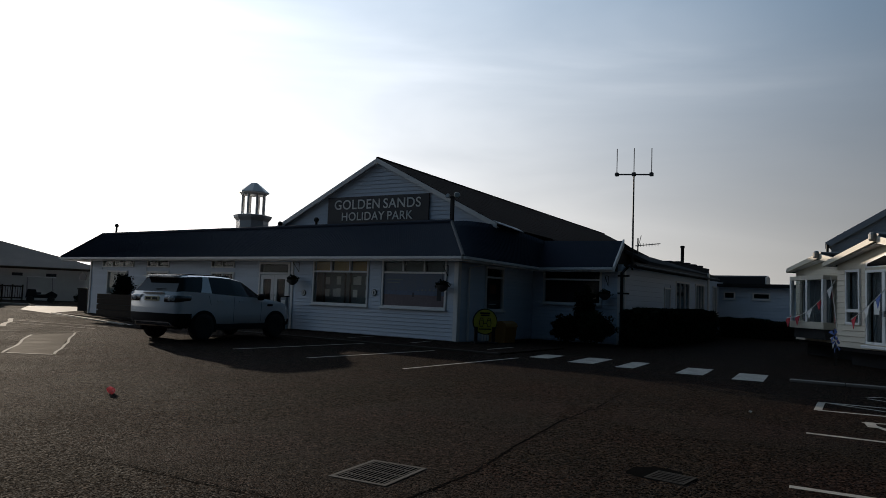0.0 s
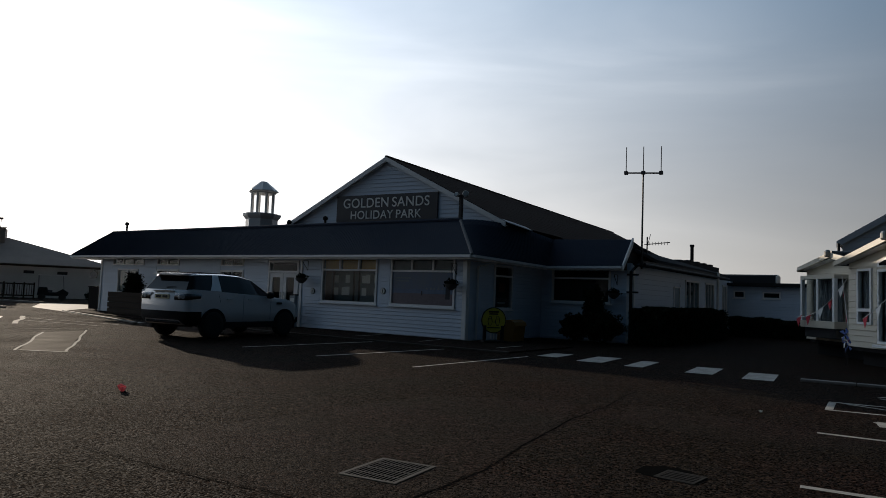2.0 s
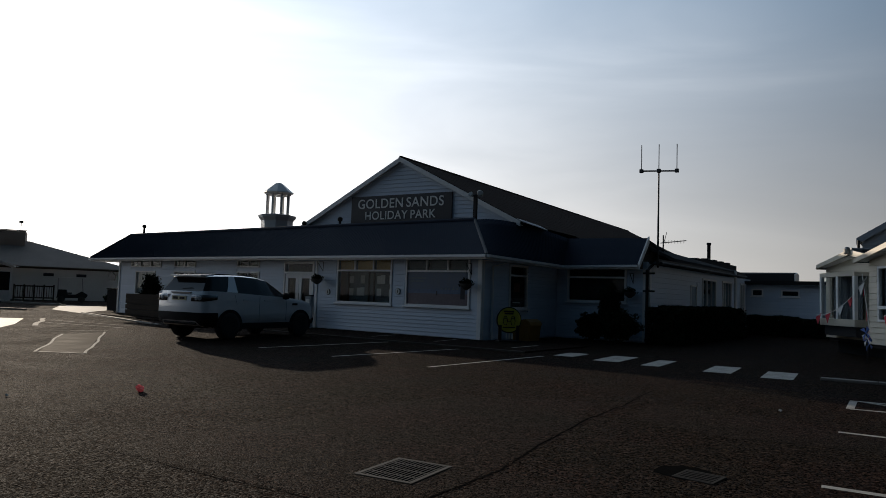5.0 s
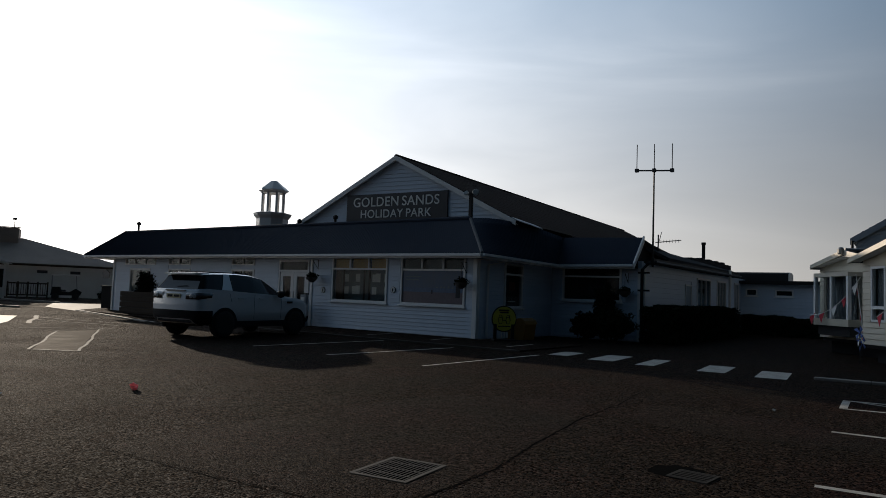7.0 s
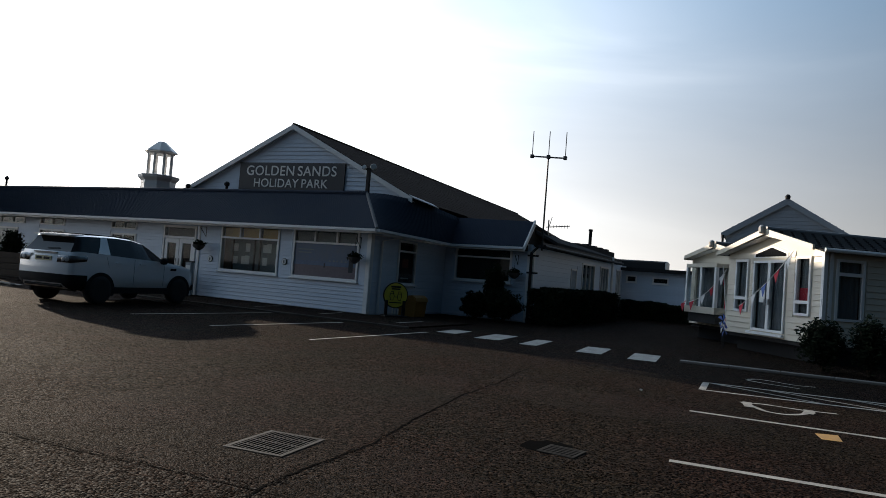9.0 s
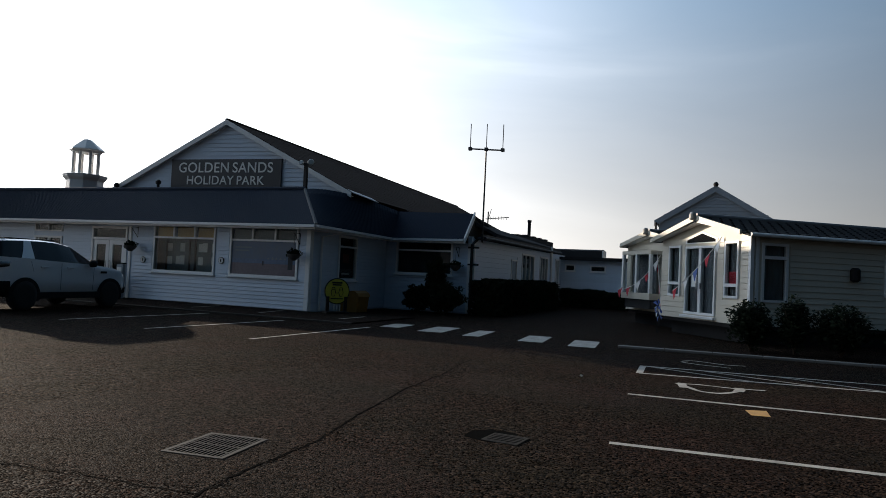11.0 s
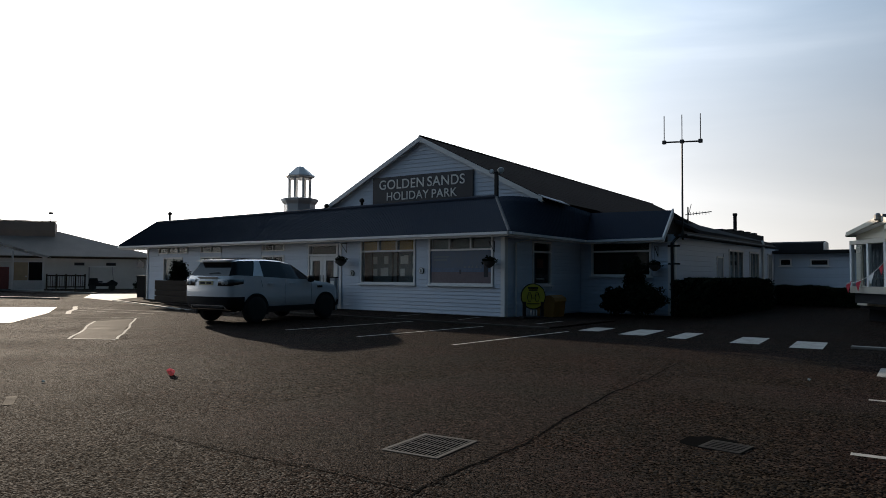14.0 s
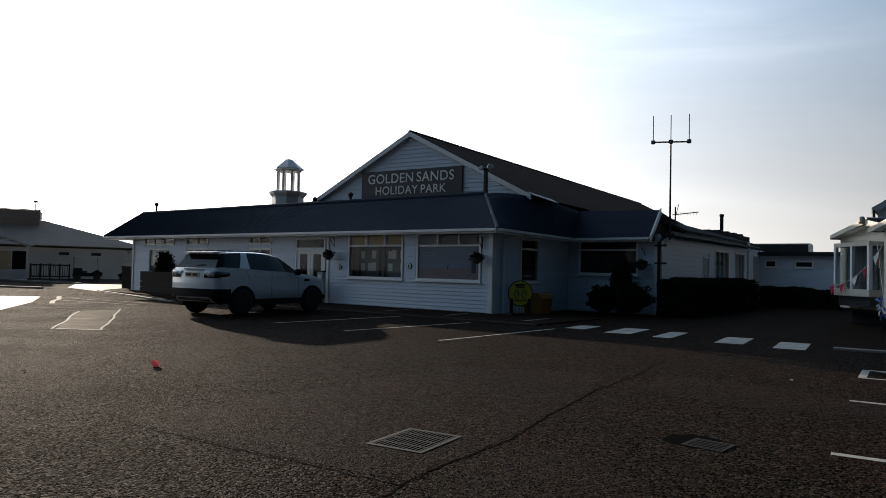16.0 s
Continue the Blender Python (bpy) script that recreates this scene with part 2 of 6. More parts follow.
M_ALLOY = material("dark_alloy", (0.16, 0.16, 0.165), rough=0.35, metal=0.8, vary=0.1, scale=8, grain=40, bump=0.05)
M_REDLAMP = material("red_lamp_lens", (0.12, 0.02, 0.025), rough=0.15, vary=0.2, scale=10, grain=30, bump=0.0, coat=0.8)
M_CLEARLAMP = material("clear_lamp_lens", (0.4, 0.42, 0.44), rough=0.15, vary=0.2, scale=15, grain=30, bump=0.0, coat=0.8)
M_PLATE = material("plate_face", (0.55, 0.5, 0.3), rough=0.5, vary=0.05)
M_RED = material("red_cloth", (0.5, 0.03, 0.05), rough=0.8, vary=0.15, scale=12, grain=40)
M_WHITE_CLOTH = material("white_cloth", (0.75, 0.74, 0.72), rough=0.8, vary=0.08, scale=12, grain=40)
M_BLUE_CLOTH = material("blue_cloth", (0.08, 0.14, 0.4), rough=0.8, vary=0.1, scale=12, grain=40)
M_YELLOW = material("yellow_sign_face", (0.5, 0.47, 0.05), rough=0.45, vary=0.08, scale=5, grain=30, bump=0.05)
M_GRIT = material("yellow_plastic_bin", (0.27, 0.125, 0.015), rough=0.6, vary=0.12, scale=5, grain=30, bump=0.1)
M_PAPER = material("notice_paper", (0.7, 0.72, 0.7), rough=0.7, vary=0.06, scale=8, grain=40)
M_BLIND = material("amber_blind", (0.55, 0.34, 0.12), rough=0.8, vary=0.12, scale=3, grain=30)
# sky reflected in the glass is put into the next two greys
M_REFLECT_BOARD = material("reflection_grey_board", (0.1, 0.135, 0.155), rough=0.7, vary=0.2, scale=2.5, grain=20)
M_SHEEN_AND_PRINT = material("pane_sheen_and_print", (0.15, 0.185, 0.205), rough=0.8, vary=0.12, scale=3, grain=30)
M_SKYFILM = material("poster_blue", (0.055, 0.095, 0.165), rough=0.4, vary=0.3, scale=2.0, grain=7, bump=0.0, stain=(0.1, 0.13, 0.17))
M_SANDFILM = material("poster_sand", (0.125, 0.1, 0.118), rough=0.4, vary=0.2, scale=3.0, grain=12, bump=0.0)
M_SEAFILM = material("poster_sea", (0.08, 0.13, 0.22), rough=0.4, vary=0.2, scale=3.0, grain=12, bump=0.0)
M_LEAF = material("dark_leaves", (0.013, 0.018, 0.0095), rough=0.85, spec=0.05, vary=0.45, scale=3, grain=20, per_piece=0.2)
M_WOOD = material("dark_stained_wood", (0.06, 0.042, 0.03), rough=0.85, spec=0.2, vary=0.3, scale=2, grain=20, bump=0.3, stretch=(6, 6, 1))
M_TERRACOTTA = material("dark_planter", (0.06, 0.055, 0.05), rough=0.8, vary=0.2, scale=4, grain=30, bump=0.3)
M_FLOOR_IN = material("indoor_floor", (0.16, 0.13, 0.1), rough=0.6, vary=0.2)
M_REDDOOR = material("dull_red_panel", (0.22, 0.07, 0.06), rough=0.7, vary=0.2)
M_LAMP_SHELL = material("lamp_shell", (0.35, 0.34, 0.32), rough=0.4, metal=0.5, vary=0.1)


# ---- building helpers ----
def part(name, bm, mat, parent=None, label="", m=None, smooth=False):
    """Links a bmesh as ONE mesh object, under a thing or a part if one is given."""
    me = bpy.data.meshes.new(name)
    bmesh.ops.recalc_face_normals(bm, faces=bm.faces)
    bm.to_mesh(me)
    bm.free()
    me.materials.append(mat)
    if smooth:
        for p in me.polygons:
            p.use_smooth = True
    ob = new(name, me)
    if parent is not None:
        ob.parent = parent
    if m is not None:
        ob.matrix_basis = m
    if label:
        tagged(ob, label)
    return ob


def thing(name, m, label, category, group="", kind=""):
    """An Empty at the base of a thing, which parents its parts."""
    e = new(name)
    e.empty_display_size = 0.2
    e.matrix_basis = m
    return tagged(e, label, category, group, kind)


def boxes(*dims, bevel=0.0):
    """A bmesh of boxes (x0, x1, y0, y1, z0, z1)."""
    bm = bmesh.new()
    for x0, x1, y0, y1, z0, z1 in dims:
        v = [bm.verts.new((x, y, z)) for x in (x0, x1) for y in (y0, y1) for z in (z0, z1)]
        for q in ((0, 1, 3, 2), (4, 6, 7, 5), (0, 4, 5, 1), (2, 3, 7, 6), (0, 2, 6, 4), (1, 5, 7, 3)):
            bm.faces.new([v[i] for i in q])
    if bevel:
        bmesh.ops.bevel(bm, geom=bm.edges[:], offset=bevel, segments=2, affect="EDGES", profile=0.6)
    return bm


def prism(points, axis, a, b, bm=None):
    """A polygon (pairs in the two other axes, in the order x, y, z) drawn out along an axis from a to b."""
    bm = bm or bmesh.new()

    def at(p, c):
        q = list(p)
        q.insert("xyz".index(axis), c)
        return bm.verts.new(q)
    lo, hi = [at(p, a) for p in points], [at(p, b) for p in points]
    n = len(points)
    bm.faces.new(lo)
    bm.faces.new(hi[::-1])
    for i in range(n):
        bm.faces.new((lo[i], lo[(i + 1) % n], hi[(i + 1) % n], hi[i]))
    return bm


def slab(points, thick, bm=None):
    """A plane polygon of 3D points, given a thickness downwards along z."""
    bm = bm or bmesh.new()
    up = [bm.verts.new(p) for p in points]
    dn = [bm.verts.new((p[0], p[1], p[2] - thick)) for p in points]
    n = len(points)
    bm.faces.new(up)
    bm.faces.new(dn[::-1])
    for i in range(n):
        bm.faces.new((up[i], dn[i], dn[(i + 1) % n], up[(i + 1) % n]))
    return bm


def tube(path, r, sides=10, bm=None, taper=1.0):
    """A round bar along a list of points."""
    bm = bm or bmesh.new()
    rings = []
    pts = [Vector(p) for p in path]
    for i, p in enumerate(pts):
        d = (pts[min(i + 1, len(pts) - 1)] - pts[max(i - 1, 0)]).normalized()
        side = d.cross(Vector((0.31, 0.17, 1.0)) if abs(d.z) < 0.9 else Vector((1, 0.2, 0))).normalized()
        up = d.cross(side)
        rr = r * (1 + (taper - 1) * i / max(1, len(pts) - 1))
        rings.append([bm.verts.new(p + (side * math.cos(a) + up * math.sin(a)) * rr) for a in [2 * math.pi * k / sides for k in range(sides)]])
    for a, b in zip(rings, rings[1:]):
        for k in range(sides):
            bm.faces.new((a[k], a[(k + 1) % sides], b[(k + 1) % sides], b[k]))
    bm.faces.new(rings[0][::-1])
    bm.faces.new(rings[-1])
    return bm


def lathe(profile, sides=20, bm=None, centre=(0, 0, 0)):
    """A turned shape about z from (radius, height) pairs."""
    bm = bm or bmesh.new()
    c = Vector(centre)
    rings = [[bm.verts.new(c + Vector((r * math.cos(2 * math.pi * k / sides), r * math.sin(2 * math.pi * k / sides), z))) for k in range(sides)] for r, z in profile]
    for a, b in zip(rings, rings[1:]):
        for k in range(sides):
            bm.faces.new((a[k], a[(k + 1) % sides], b[(k + 1) % sides], b[k]))
    bm.faces.new(rings[0][::-1])
    bm.faces.new(rings[-1])
    return bm


def leaves(bm, centre, radii, count, size, rng, hollow=0.55):
    """Many small tilted leaves through an uneven clump."""
    c = Vector(centre)
    for _ in range(count):
        d = Vector((rng.gauss(0, 1), rng.gauss(0, 1), rng.gauss(0, 1))).normalized()
        wob = 0.78 + 0.4 * noise.noise(d * 2.3 + c)
        k = rng.uniform(hollow, 1.0) * wob
        p = c + Vector((d.x * radii[0], d.y * radii[1], d.z * radii[2])) * k
        a = Vector((rng.gauss(0, 1), rng.gauss(0, 1), rng.gauss(0, 1))).normalized()
        b = a.orthogonal().normalized()
        s = size * rng.uniform(0.6, 1.3)
        bm.faces.new([bm.verts.new(p + q) for q in (a * s, b * s * 0.45, -a * s, -b * s * 0.45)])


def wall_cells(x0, x1, z0, z1, y0, y1, holes):
    """A wall with openings that go through: boxes round the holes (x0, x1, z0, z1)."""
    xs = sorted({x0, x1, *[h[0] for h in holes], *[h[1] for h in holes]})
    bm = bmesh.new()
    dims = []
    for a, b in zip(xs, xs[1:]):
        mid = (a + b) / 2
        cuts = sorted([(h[2], h[3]) for h in holes if h[0] < mid < h[1]])
        z = z0
        for c, d in cuts:
            if c > z:
                dims.append((a, b, y0, y1, z, c))
            z = max(z, d)
        if z < z1:
            dims.append((a, b, y0, y1, z, z1))
    bm.free()
    return boxes(*dims)


PLANKS = {}


def plank_mesh(length, high, mat):
    """A lapped board, thick at its foot, that faces -y, from x = 0 to its length."""
    key = (round(length, 2), round(high, 3), mat.name)
    if key not in PLANKS:
        bm = prism([(0, 0.008), (-0.026, 0), (-0.029, 0.005), (-0.008, high), (0, high)], "x", 0, key[0])
        bmesh.ops.recalc_face_normals(bm, faces=bm.faces)
        me = bpy.data.meshes.new("plank")
        bm.to_mesh(me)
        bm.free()
        me.materials.append(mat)
        PLANKS[key] = me
    return PLANKS[key]


def cladding(parent, x0, x1, z0, z1, high, mat, holes=(), at=Matrix(), top=None):
    """Lapped boards on a wall's face at y = 0, each an object under the wall, cut at the openings and by a sloping top if one is given."""
    n = max(1, round((z1 - z0) / high))
    h = (z1 - z0) / n
    for i in range(n):
        a, b = z0 + i * h, z0 + (i + 1) * h
        lo, hi = (x0, x1) if top is None else top((a + b) / 2)
        spans = [(max(lo, x0), min(hi, x1))]
        for hx0, hx1, hz0, hz1 in holes:
            if hz0 < (a + b) / 2 < hz1:
                nxt = []
                for s, e in spans:
                    if hx0 > s:
                        nxt.append((s, min(e, hx0)))
                    if hx1 < e:
                        nxt.append((max(s, hx1), e))
                spans = nxt
        for s, e in spans:
            if e - s > 0.03:
                ob = new("plank", plank_mesh(e - s, h, mat))
                ob.parent = parent
                ob.matrix_basis = at @ Matrix.Translation((s, 0, a))


def window(name, x0, x1, z0, z1, m, label, bars=(), rails=(), frame_mat=None, w=0.07, glass=None, depth=0.1, sill=True, lining=True, blind=None):
    """A window in a wall whose face is y = 0: frame, glazing bars, each pane, a sill."""
    frame_mat, glass = frame_mat or M_TRIM, glass or M_GLASS
    e = thing(name, m, label, "window", kind="structure")
    d0, d1 = -0.045, depth - 0.045
    part("window_frame", boxes((x0, x1, d0, d1, z0, z0 + w), (x0, x1, d0, d1, z1 - w, z1), (x0, x0 + w, d0, d1, z0 + w, z1 - w), (x1 - w, x1, d0, d1, z0 + w, z1 - w)), frame_mat, e)
    zs = [z0 + w, *rails, z1 - w]
    xs = [x0 + w, *bars, x1 - w]
    for r in rails:
        part("rail", boxes((x0 + w, x1 - w, d0 + 0.004, d1, r - 0.03, r + 0.03)), frame_mat, e)
    for b in bars:
        part("mullion", boxes((b - 0.025, b + 0.025, d0 + 0.008, d1, z0 + w, z1 - w)), frame_mat, e)
    for i in range(len(zs) - 1):
        for j in range(len(xs) - 1):
            p = part("pane", boxes((xs[j], xs[j + 1], 0.005, 0.011, zs[i], zs[i + 1])), glass, e)
            p.visible_shadow = False
    if lining:
        part("blind", boxes((x0 + 0.01, x1 - 0.01, 0.15, 0.16, z0 + 0.01, z1 - 0.01)), blind or M_CURTAIN, e, "plain blind behind the glass")
    if sill:
        part("window_sill", boxes((x0 - 0.05, x1 + 0.05, -0.11, 0.0, z0 - 0.045, z0 - 0.003), bevel=0.008), frame_mat, e)
    return e


def lettering(text, size, m, mat, parent, name="lettering"):
    """Words in the built-in font, as a mesh with a little depth."""
    cu = bpy.data.curves.new("words", "FONT")
    cu.body, cu.size, cu.extrude, cu.align_x, cu.offset = text, size, 0.006, "CENTER", 0.004
    cu.space_character = 1.06
    tmp = bpy.data.objects.new("words", cu)
    me = bpy.data.meshes.new_from_object(tmp)
    bpy.data.objects.remove(tmp)
    me.materials.clear()
    me.materials.append(mat)
    ob = new(name, me)
    ob.parent, ob.matrix_basis = parent, m
    return ob


def words(text, size, z, parent):
    """A centred line of lettering, each word a part of its own."""
    parts = [lettering(w, size, Matrix(), M_LETTER, parent) for w in text.split()]
    widths = [max(v.co.x for v in o.data.vertices) - min(v.co.x for v in o.data.vertices) for o in parts]
    gap = size * 0.3
    x = -(sum(widths) + gap * (len(parts) - 1)) / 2
    for o, w in zip(parts, widths):
        o.matrix_basis = pose(x + w / 2, -0.036, z, 90, 0, 0)
        x += w + gap


# ---- ground ----
def ground_sheet():
    bm = bmesh.new()
    bmesh.ops.create_grid(bm, x_segments=40, y_segments=40, size=900)
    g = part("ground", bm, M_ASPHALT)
    tagged(g, "dark worn coarse asphalt of the car park, reaching the horizon", "ground", kind="structure")


ground_sheet()
BLD = pose(1.85, 21.65, 0, 0, 0, -38.37)     # x along the front, y into the building, front wall at y = 0


def local(x, y, z=0):
    return BLD @ Vector((x, y, z))


# ---- the clubhouse: walls ----
FRONT_HOLES = [(-6.3, -3.65, 1.0, 2.6), (-3.05, -0.42, 1.0, 2.6), (-9.2, -7.5, 0.0, 2.5), (-20.35, -17.75, 2.27, 2.6), (-16.7, -15.05, 2.27, 2.6), (-12.15, -10.7, 2.27, 2.58), (-19.9, -18.2, 0.95, 2.1), (-16.7, -15.05, 0.95, 2.1), (-12.15, -10.7, 0.95, 2.1)]
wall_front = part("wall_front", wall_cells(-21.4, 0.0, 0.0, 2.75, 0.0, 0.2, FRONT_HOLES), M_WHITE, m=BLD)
tagged(wall_front, "white painted weatherboard front wall of the clubhouse", "wall", kind="structure")
SIDE = BLD @ pose(0, 0, 0, 0, 0, 90)         # x runs into the building along the side wall, whose face looks along local +x
SIDE_HOLES = [(1.62, 2.82, 1.0, 2.48)]
wall_side = part("wall_side", wall_cells(0.2, 5.0, 0.0, 2.75, 0.0, 0.2, SIDE_HOLES), M_WHITE, m=SIDE)
tagged(wall_side, "white weatherboard return wall of the clubhouse in shade", "wall", kind="structure")
WING = BLD @ pose(0, 5.0, 0)
WING_HOLES = [(0.45, 2.7, 1.32, 2.55)]
wall_wing = part("wall_wing", wall_cells(0.0, 3.4, 0.0, 2.75, 0.0, 0.2, WING_HOLES), M_WHITE, m=WING)
tagged(wall_wing, "white weatherboard wall of the clubhouse wing", "wall", kind="structure")
LONG = BLD @ pose(3.4, 5.2, 0, 0, 0, 90)
LONG_HOLES = [(4.55, 5.35, 0.0, 2.12), (6.1, 8.1, 1.2, 2.45), (9.1, 10.6, 1.15, 2.45), (12.2, 13.0, 1.1, 2.45)]
wall_long = part("wall_long", wall_cells(0.0, 13.4, 0.0, 2.7, 0.0, 0.2, LONG_HOLES), M_WHITE, m=LONG)
tagged(wall_long, "long white weatherboard wall running back from the clubhouse", "wall", kind="structure")
BACK = BLD @ pose(0, 18.6, 0)
BACK_HOLES = [(3.66, 4.2, 1.86, 2.22), (5.0, 5.8, 1.86, 2.19), (7.6, 8.4, 1.86, 2.19)]
wall_back = part("wall_back", wall_cells(3.42, 16.0, 0.0, 2.44, 0.0, 0.2, BACK_HOLES), M_WHITE, m=BACK)
tagged(wall_back, "white weatherboard wall closing the yard", "wall", kind="structure")
for nm, dims in (("wall_left", (-21.4, -21.2, 0.2, 30.0, 0, 2.75)), ("wall_rear", (-21.2, 3.2, 29.8, 30.0, 0, 2.7)), ("wall_rear_right", (3.2, 3.4, 18.85, 29.8, 0, 2.7))):
    tagged(part(nm, boxes(dims), M_WHITE, m=BLD), "plain white outer wall of the clubhouse", "wall", kind="structure")
tagged(part("floor", boxes((-21.2, -0.2, 0.2, 29.8, 0.0, 0.05), (-0.2, 3.2, 5.25, 29.8, 0.0, 0.05)), M_FLOOR_IN, m=BLD), "dark indoor floor of the clubhouse", "floor", kind="structure")
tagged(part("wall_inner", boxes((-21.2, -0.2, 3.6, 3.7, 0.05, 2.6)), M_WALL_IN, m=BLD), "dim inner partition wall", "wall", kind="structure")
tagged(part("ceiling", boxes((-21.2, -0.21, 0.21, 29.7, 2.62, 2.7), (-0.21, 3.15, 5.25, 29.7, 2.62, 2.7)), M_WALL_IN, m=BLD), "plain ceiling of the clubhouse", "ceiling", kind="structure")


# ---- the clubhouse: roofs ----
def clubhouse_roof():
    r = thing("lower_roof", BLD, "blue-grey ribbed sheet roof with white gutter round the clubhouse", "roof", kind="structure")
    E_L, E_R, T = (-23.5, -0.45, 2.72), (0.45, -0.45, 2.68), 0.06
    top_l, top_r = (-22.4, 1.0, 3.97), (-1.0, 1.0, 3.93)
    inner, topi = (0.45, 4.55, 2.62), (0.2, 5.5, 3.66)
    mid, topm = (0.45, 1.8, 2.655), (-0.15, 2.25, 3.93)
    wing_r, wing_t = (3.27, 4.55, 2.64), (3.27, 5.42, 3.6)
    part("front_slope", slab([E_L, E_R, top_r, top_l], T), M_METAL_ROOF, r)
    # the side slope warps gently between eave and ridge
    def along(p, q, s, k):
        return Vector(p) * ((k - 0.5) * (k - 1) * 2) - Vector(q) * (4 * k * (k - 1)) + Vector(s) * (k * (k - 0.5) * 2)
    bm = bmesh.new()
    grid = []
    for i in range(33):
        lo, hi = along(E_R, mid, inner, i / 32), along(top_r, topm, topi, i / 32)
        grid.append([bm.verts.new(lo.lerp(hi, j / 6)) for j in range(7)] + [bm.verts.new(hi - Vector((0, 0, T))), bm.verts.new(lo - Vector((0, 0, T)))])
    for a, b in zip(grid, grid[1:]):
        for j in range(9):
            f = bm.faces.new((a[j], b[j], b[(j + 1) % 9], a[(j + 1) % 9]))
    part("side_slope", bm, M_METAL_ROOF, r, smooth=True)
    bm = bmesh.new()
    for i in range(62):
        k = (i + 0.5) / 62
        tube([along(E_R, mid, inner, k) + Vector((0.004, 0, 0.006)), along(top_r, topm, topi, k) + Vector((0.004, 0, 0.004))], 0.007, 4, bm)
    tagged(part("side_ribs", bm, M_METAL_ROOF, r), kind="stuff")
    part("wing_slope", slab([inner, wing_r, wing_t, topi], T), M_METAL_ROOF, r)
    part("end_slope", slab([(-23.5, 4.0, 2.72), E_L, top_l, (-22.4, 4.0, 3.97)], T), M_METAL_ROOF, r)
    part("flat_top", slab([(-22.4, 1.0, 3.94), (-1.0, 1.0, 3.90), (-1.0, 6.0, 3.72), (-1.0, 29.0, 3.72), (-22.4, 29.0, 3.94)], 0.1), M_FELT, r)
    part("wing_flat_top", slab([(-1.0, 5.52, 3.65), (3.25, 5.44, 3.57), (3.4, 7.2, 3.2), (-1.0, 7.2, 3.3)], 0.1), M_FELT, r)
    # ribs of the sheets
    def ribs(a0, a1, b0, b1, n):
        a0, a1, b0, b1 = Vector(a0), Vector(a1), Vector(b0), Vector(b1)
        bm = bmesh.new()
        for i in range(n):
            k = (i + 0.5) / n
            lo, hi = a0.lerp(a1, k), b0.lerp(b1, k)
            tube([lo + Vector((0, 0, 0.008)), hi + Vector((0, 0, 0.004))], 0.007, 4, bm)
        return bm
    for nm, q in (("front_ribs", (E_L, E_R, top_l, top_r, 290)), ("wing_ribs", (inner, wing_r, topi, wing_t, 46))):
        ob = part(nm, ribs(*q), M_METAL_ROOF, r)
        tagged(ob, kind="stuff")
    part("hip_cap", tube([E_R, top_r], 0.05, 8), M_LEAD, r, "pale lead hip capping")
    part("hip_cap", tube([E_L, top_l], 0.06, 8), M_METAL_ROOF, r)
    part("ridge_cap", tube([(-22.4, 1.0, 3.98), (-1.0, 1.0, 3.94)], 0.07, 8), M_METAL_ROOF, r)
    # fascia and gutter, piece by piece round the eaves
    def run(nm, a, b, mat, lo, hi, out0, out1):
        a, b = Vector(a), Vector(b)
        d = (b - a).normalized()
        n = Vector((d.y, -d.x, 0))
        bm = bmesh.new()
        v = [bm.verts.new(p + n * o + Vector((0, 0, z))) for p in (a, b) for o in (out0, out1) for z in (lo, hi)]
        for q in ((0, 1, 3, 2), (4, 6, 7, 5), (0, 4, 5, 1), (2, 3, 7, 6), (0, 2, 6, 4), (1, 5, 7, 3)):
            bm.faces.new([v[i] for i in q])
        part(nm, bm, mat, r)
    for a, b in ((E_L, E_R), (E_R, inner), (inner, wing_r), ((-23.5, 4.0, 2.72), E_L)):
        run("fascia", a, b, M_TRIM, -0.16, -0.065, -0.03, 0.0)
        run("gutter", a, b, M_TRIM, -0.10, -0.02, 0.003, 0.1)
    # soffit boards
    part("soffit", boxes((-23.45, 0.42, -0.42, -0.002, 2.555, 2.57)), M_TRIM, r)
    part("soffit", boxes((0.002, 0.42, 0.0, 4.58, 2.50, 2.515)), M_TRIM, r)
    part("soffit", boxes((0.43, 3.25, 4.58, 4.998, 2.47, 2.485)), M_TRIM, r)
    part("soffit", boxes((-23.45, -21.41, 0.0, 4.0, 2.555, 2.57)), M_TRIM, r)
    # barge board at the wing's right end
    part("end_board", prism([(4.6, 2.5), (4.6, 2.6), (5.42, 3.52), (7.3, 3.1), (7.3, 2.5)], "x", 3.14, 3.26), M_WOOD, r, "weathered dark end boarding")
    bm = bmesh.new()
    v = [bm.verts.new(p) for x in (3.272, 3.33) for p in ((x, 4.5, 2.66), (x, 5.42, 3.65), (x, 5.42, 3.42), (x, 4.5, 2.46))]
    for q in ((0, 1, 2, 3), (7, 6, 5, 4), (0, 4, 5, 1), (1, 5, 6, 2), (2, 6, 7, 3), (3, 7, 4, 0)):
        bm.faces.new([v[i] for i in q])
    part("barge_board", bm, M_TRIM, r, "white barge board")
    # downpipes
    part("downpipe", tube([(0.08, 0.52, 0.05), (0.08, 0.52, 2.35), (0.5, 1.2, 2.55)], 0.04, 8), M_TRIM, r, "white plastic downpipe")


clubhouse_roof()
HALL = BLD @ pose(-5.08, 2.0, -0.03, 0, 0, 5.0)    # gable face at y = 0, centred


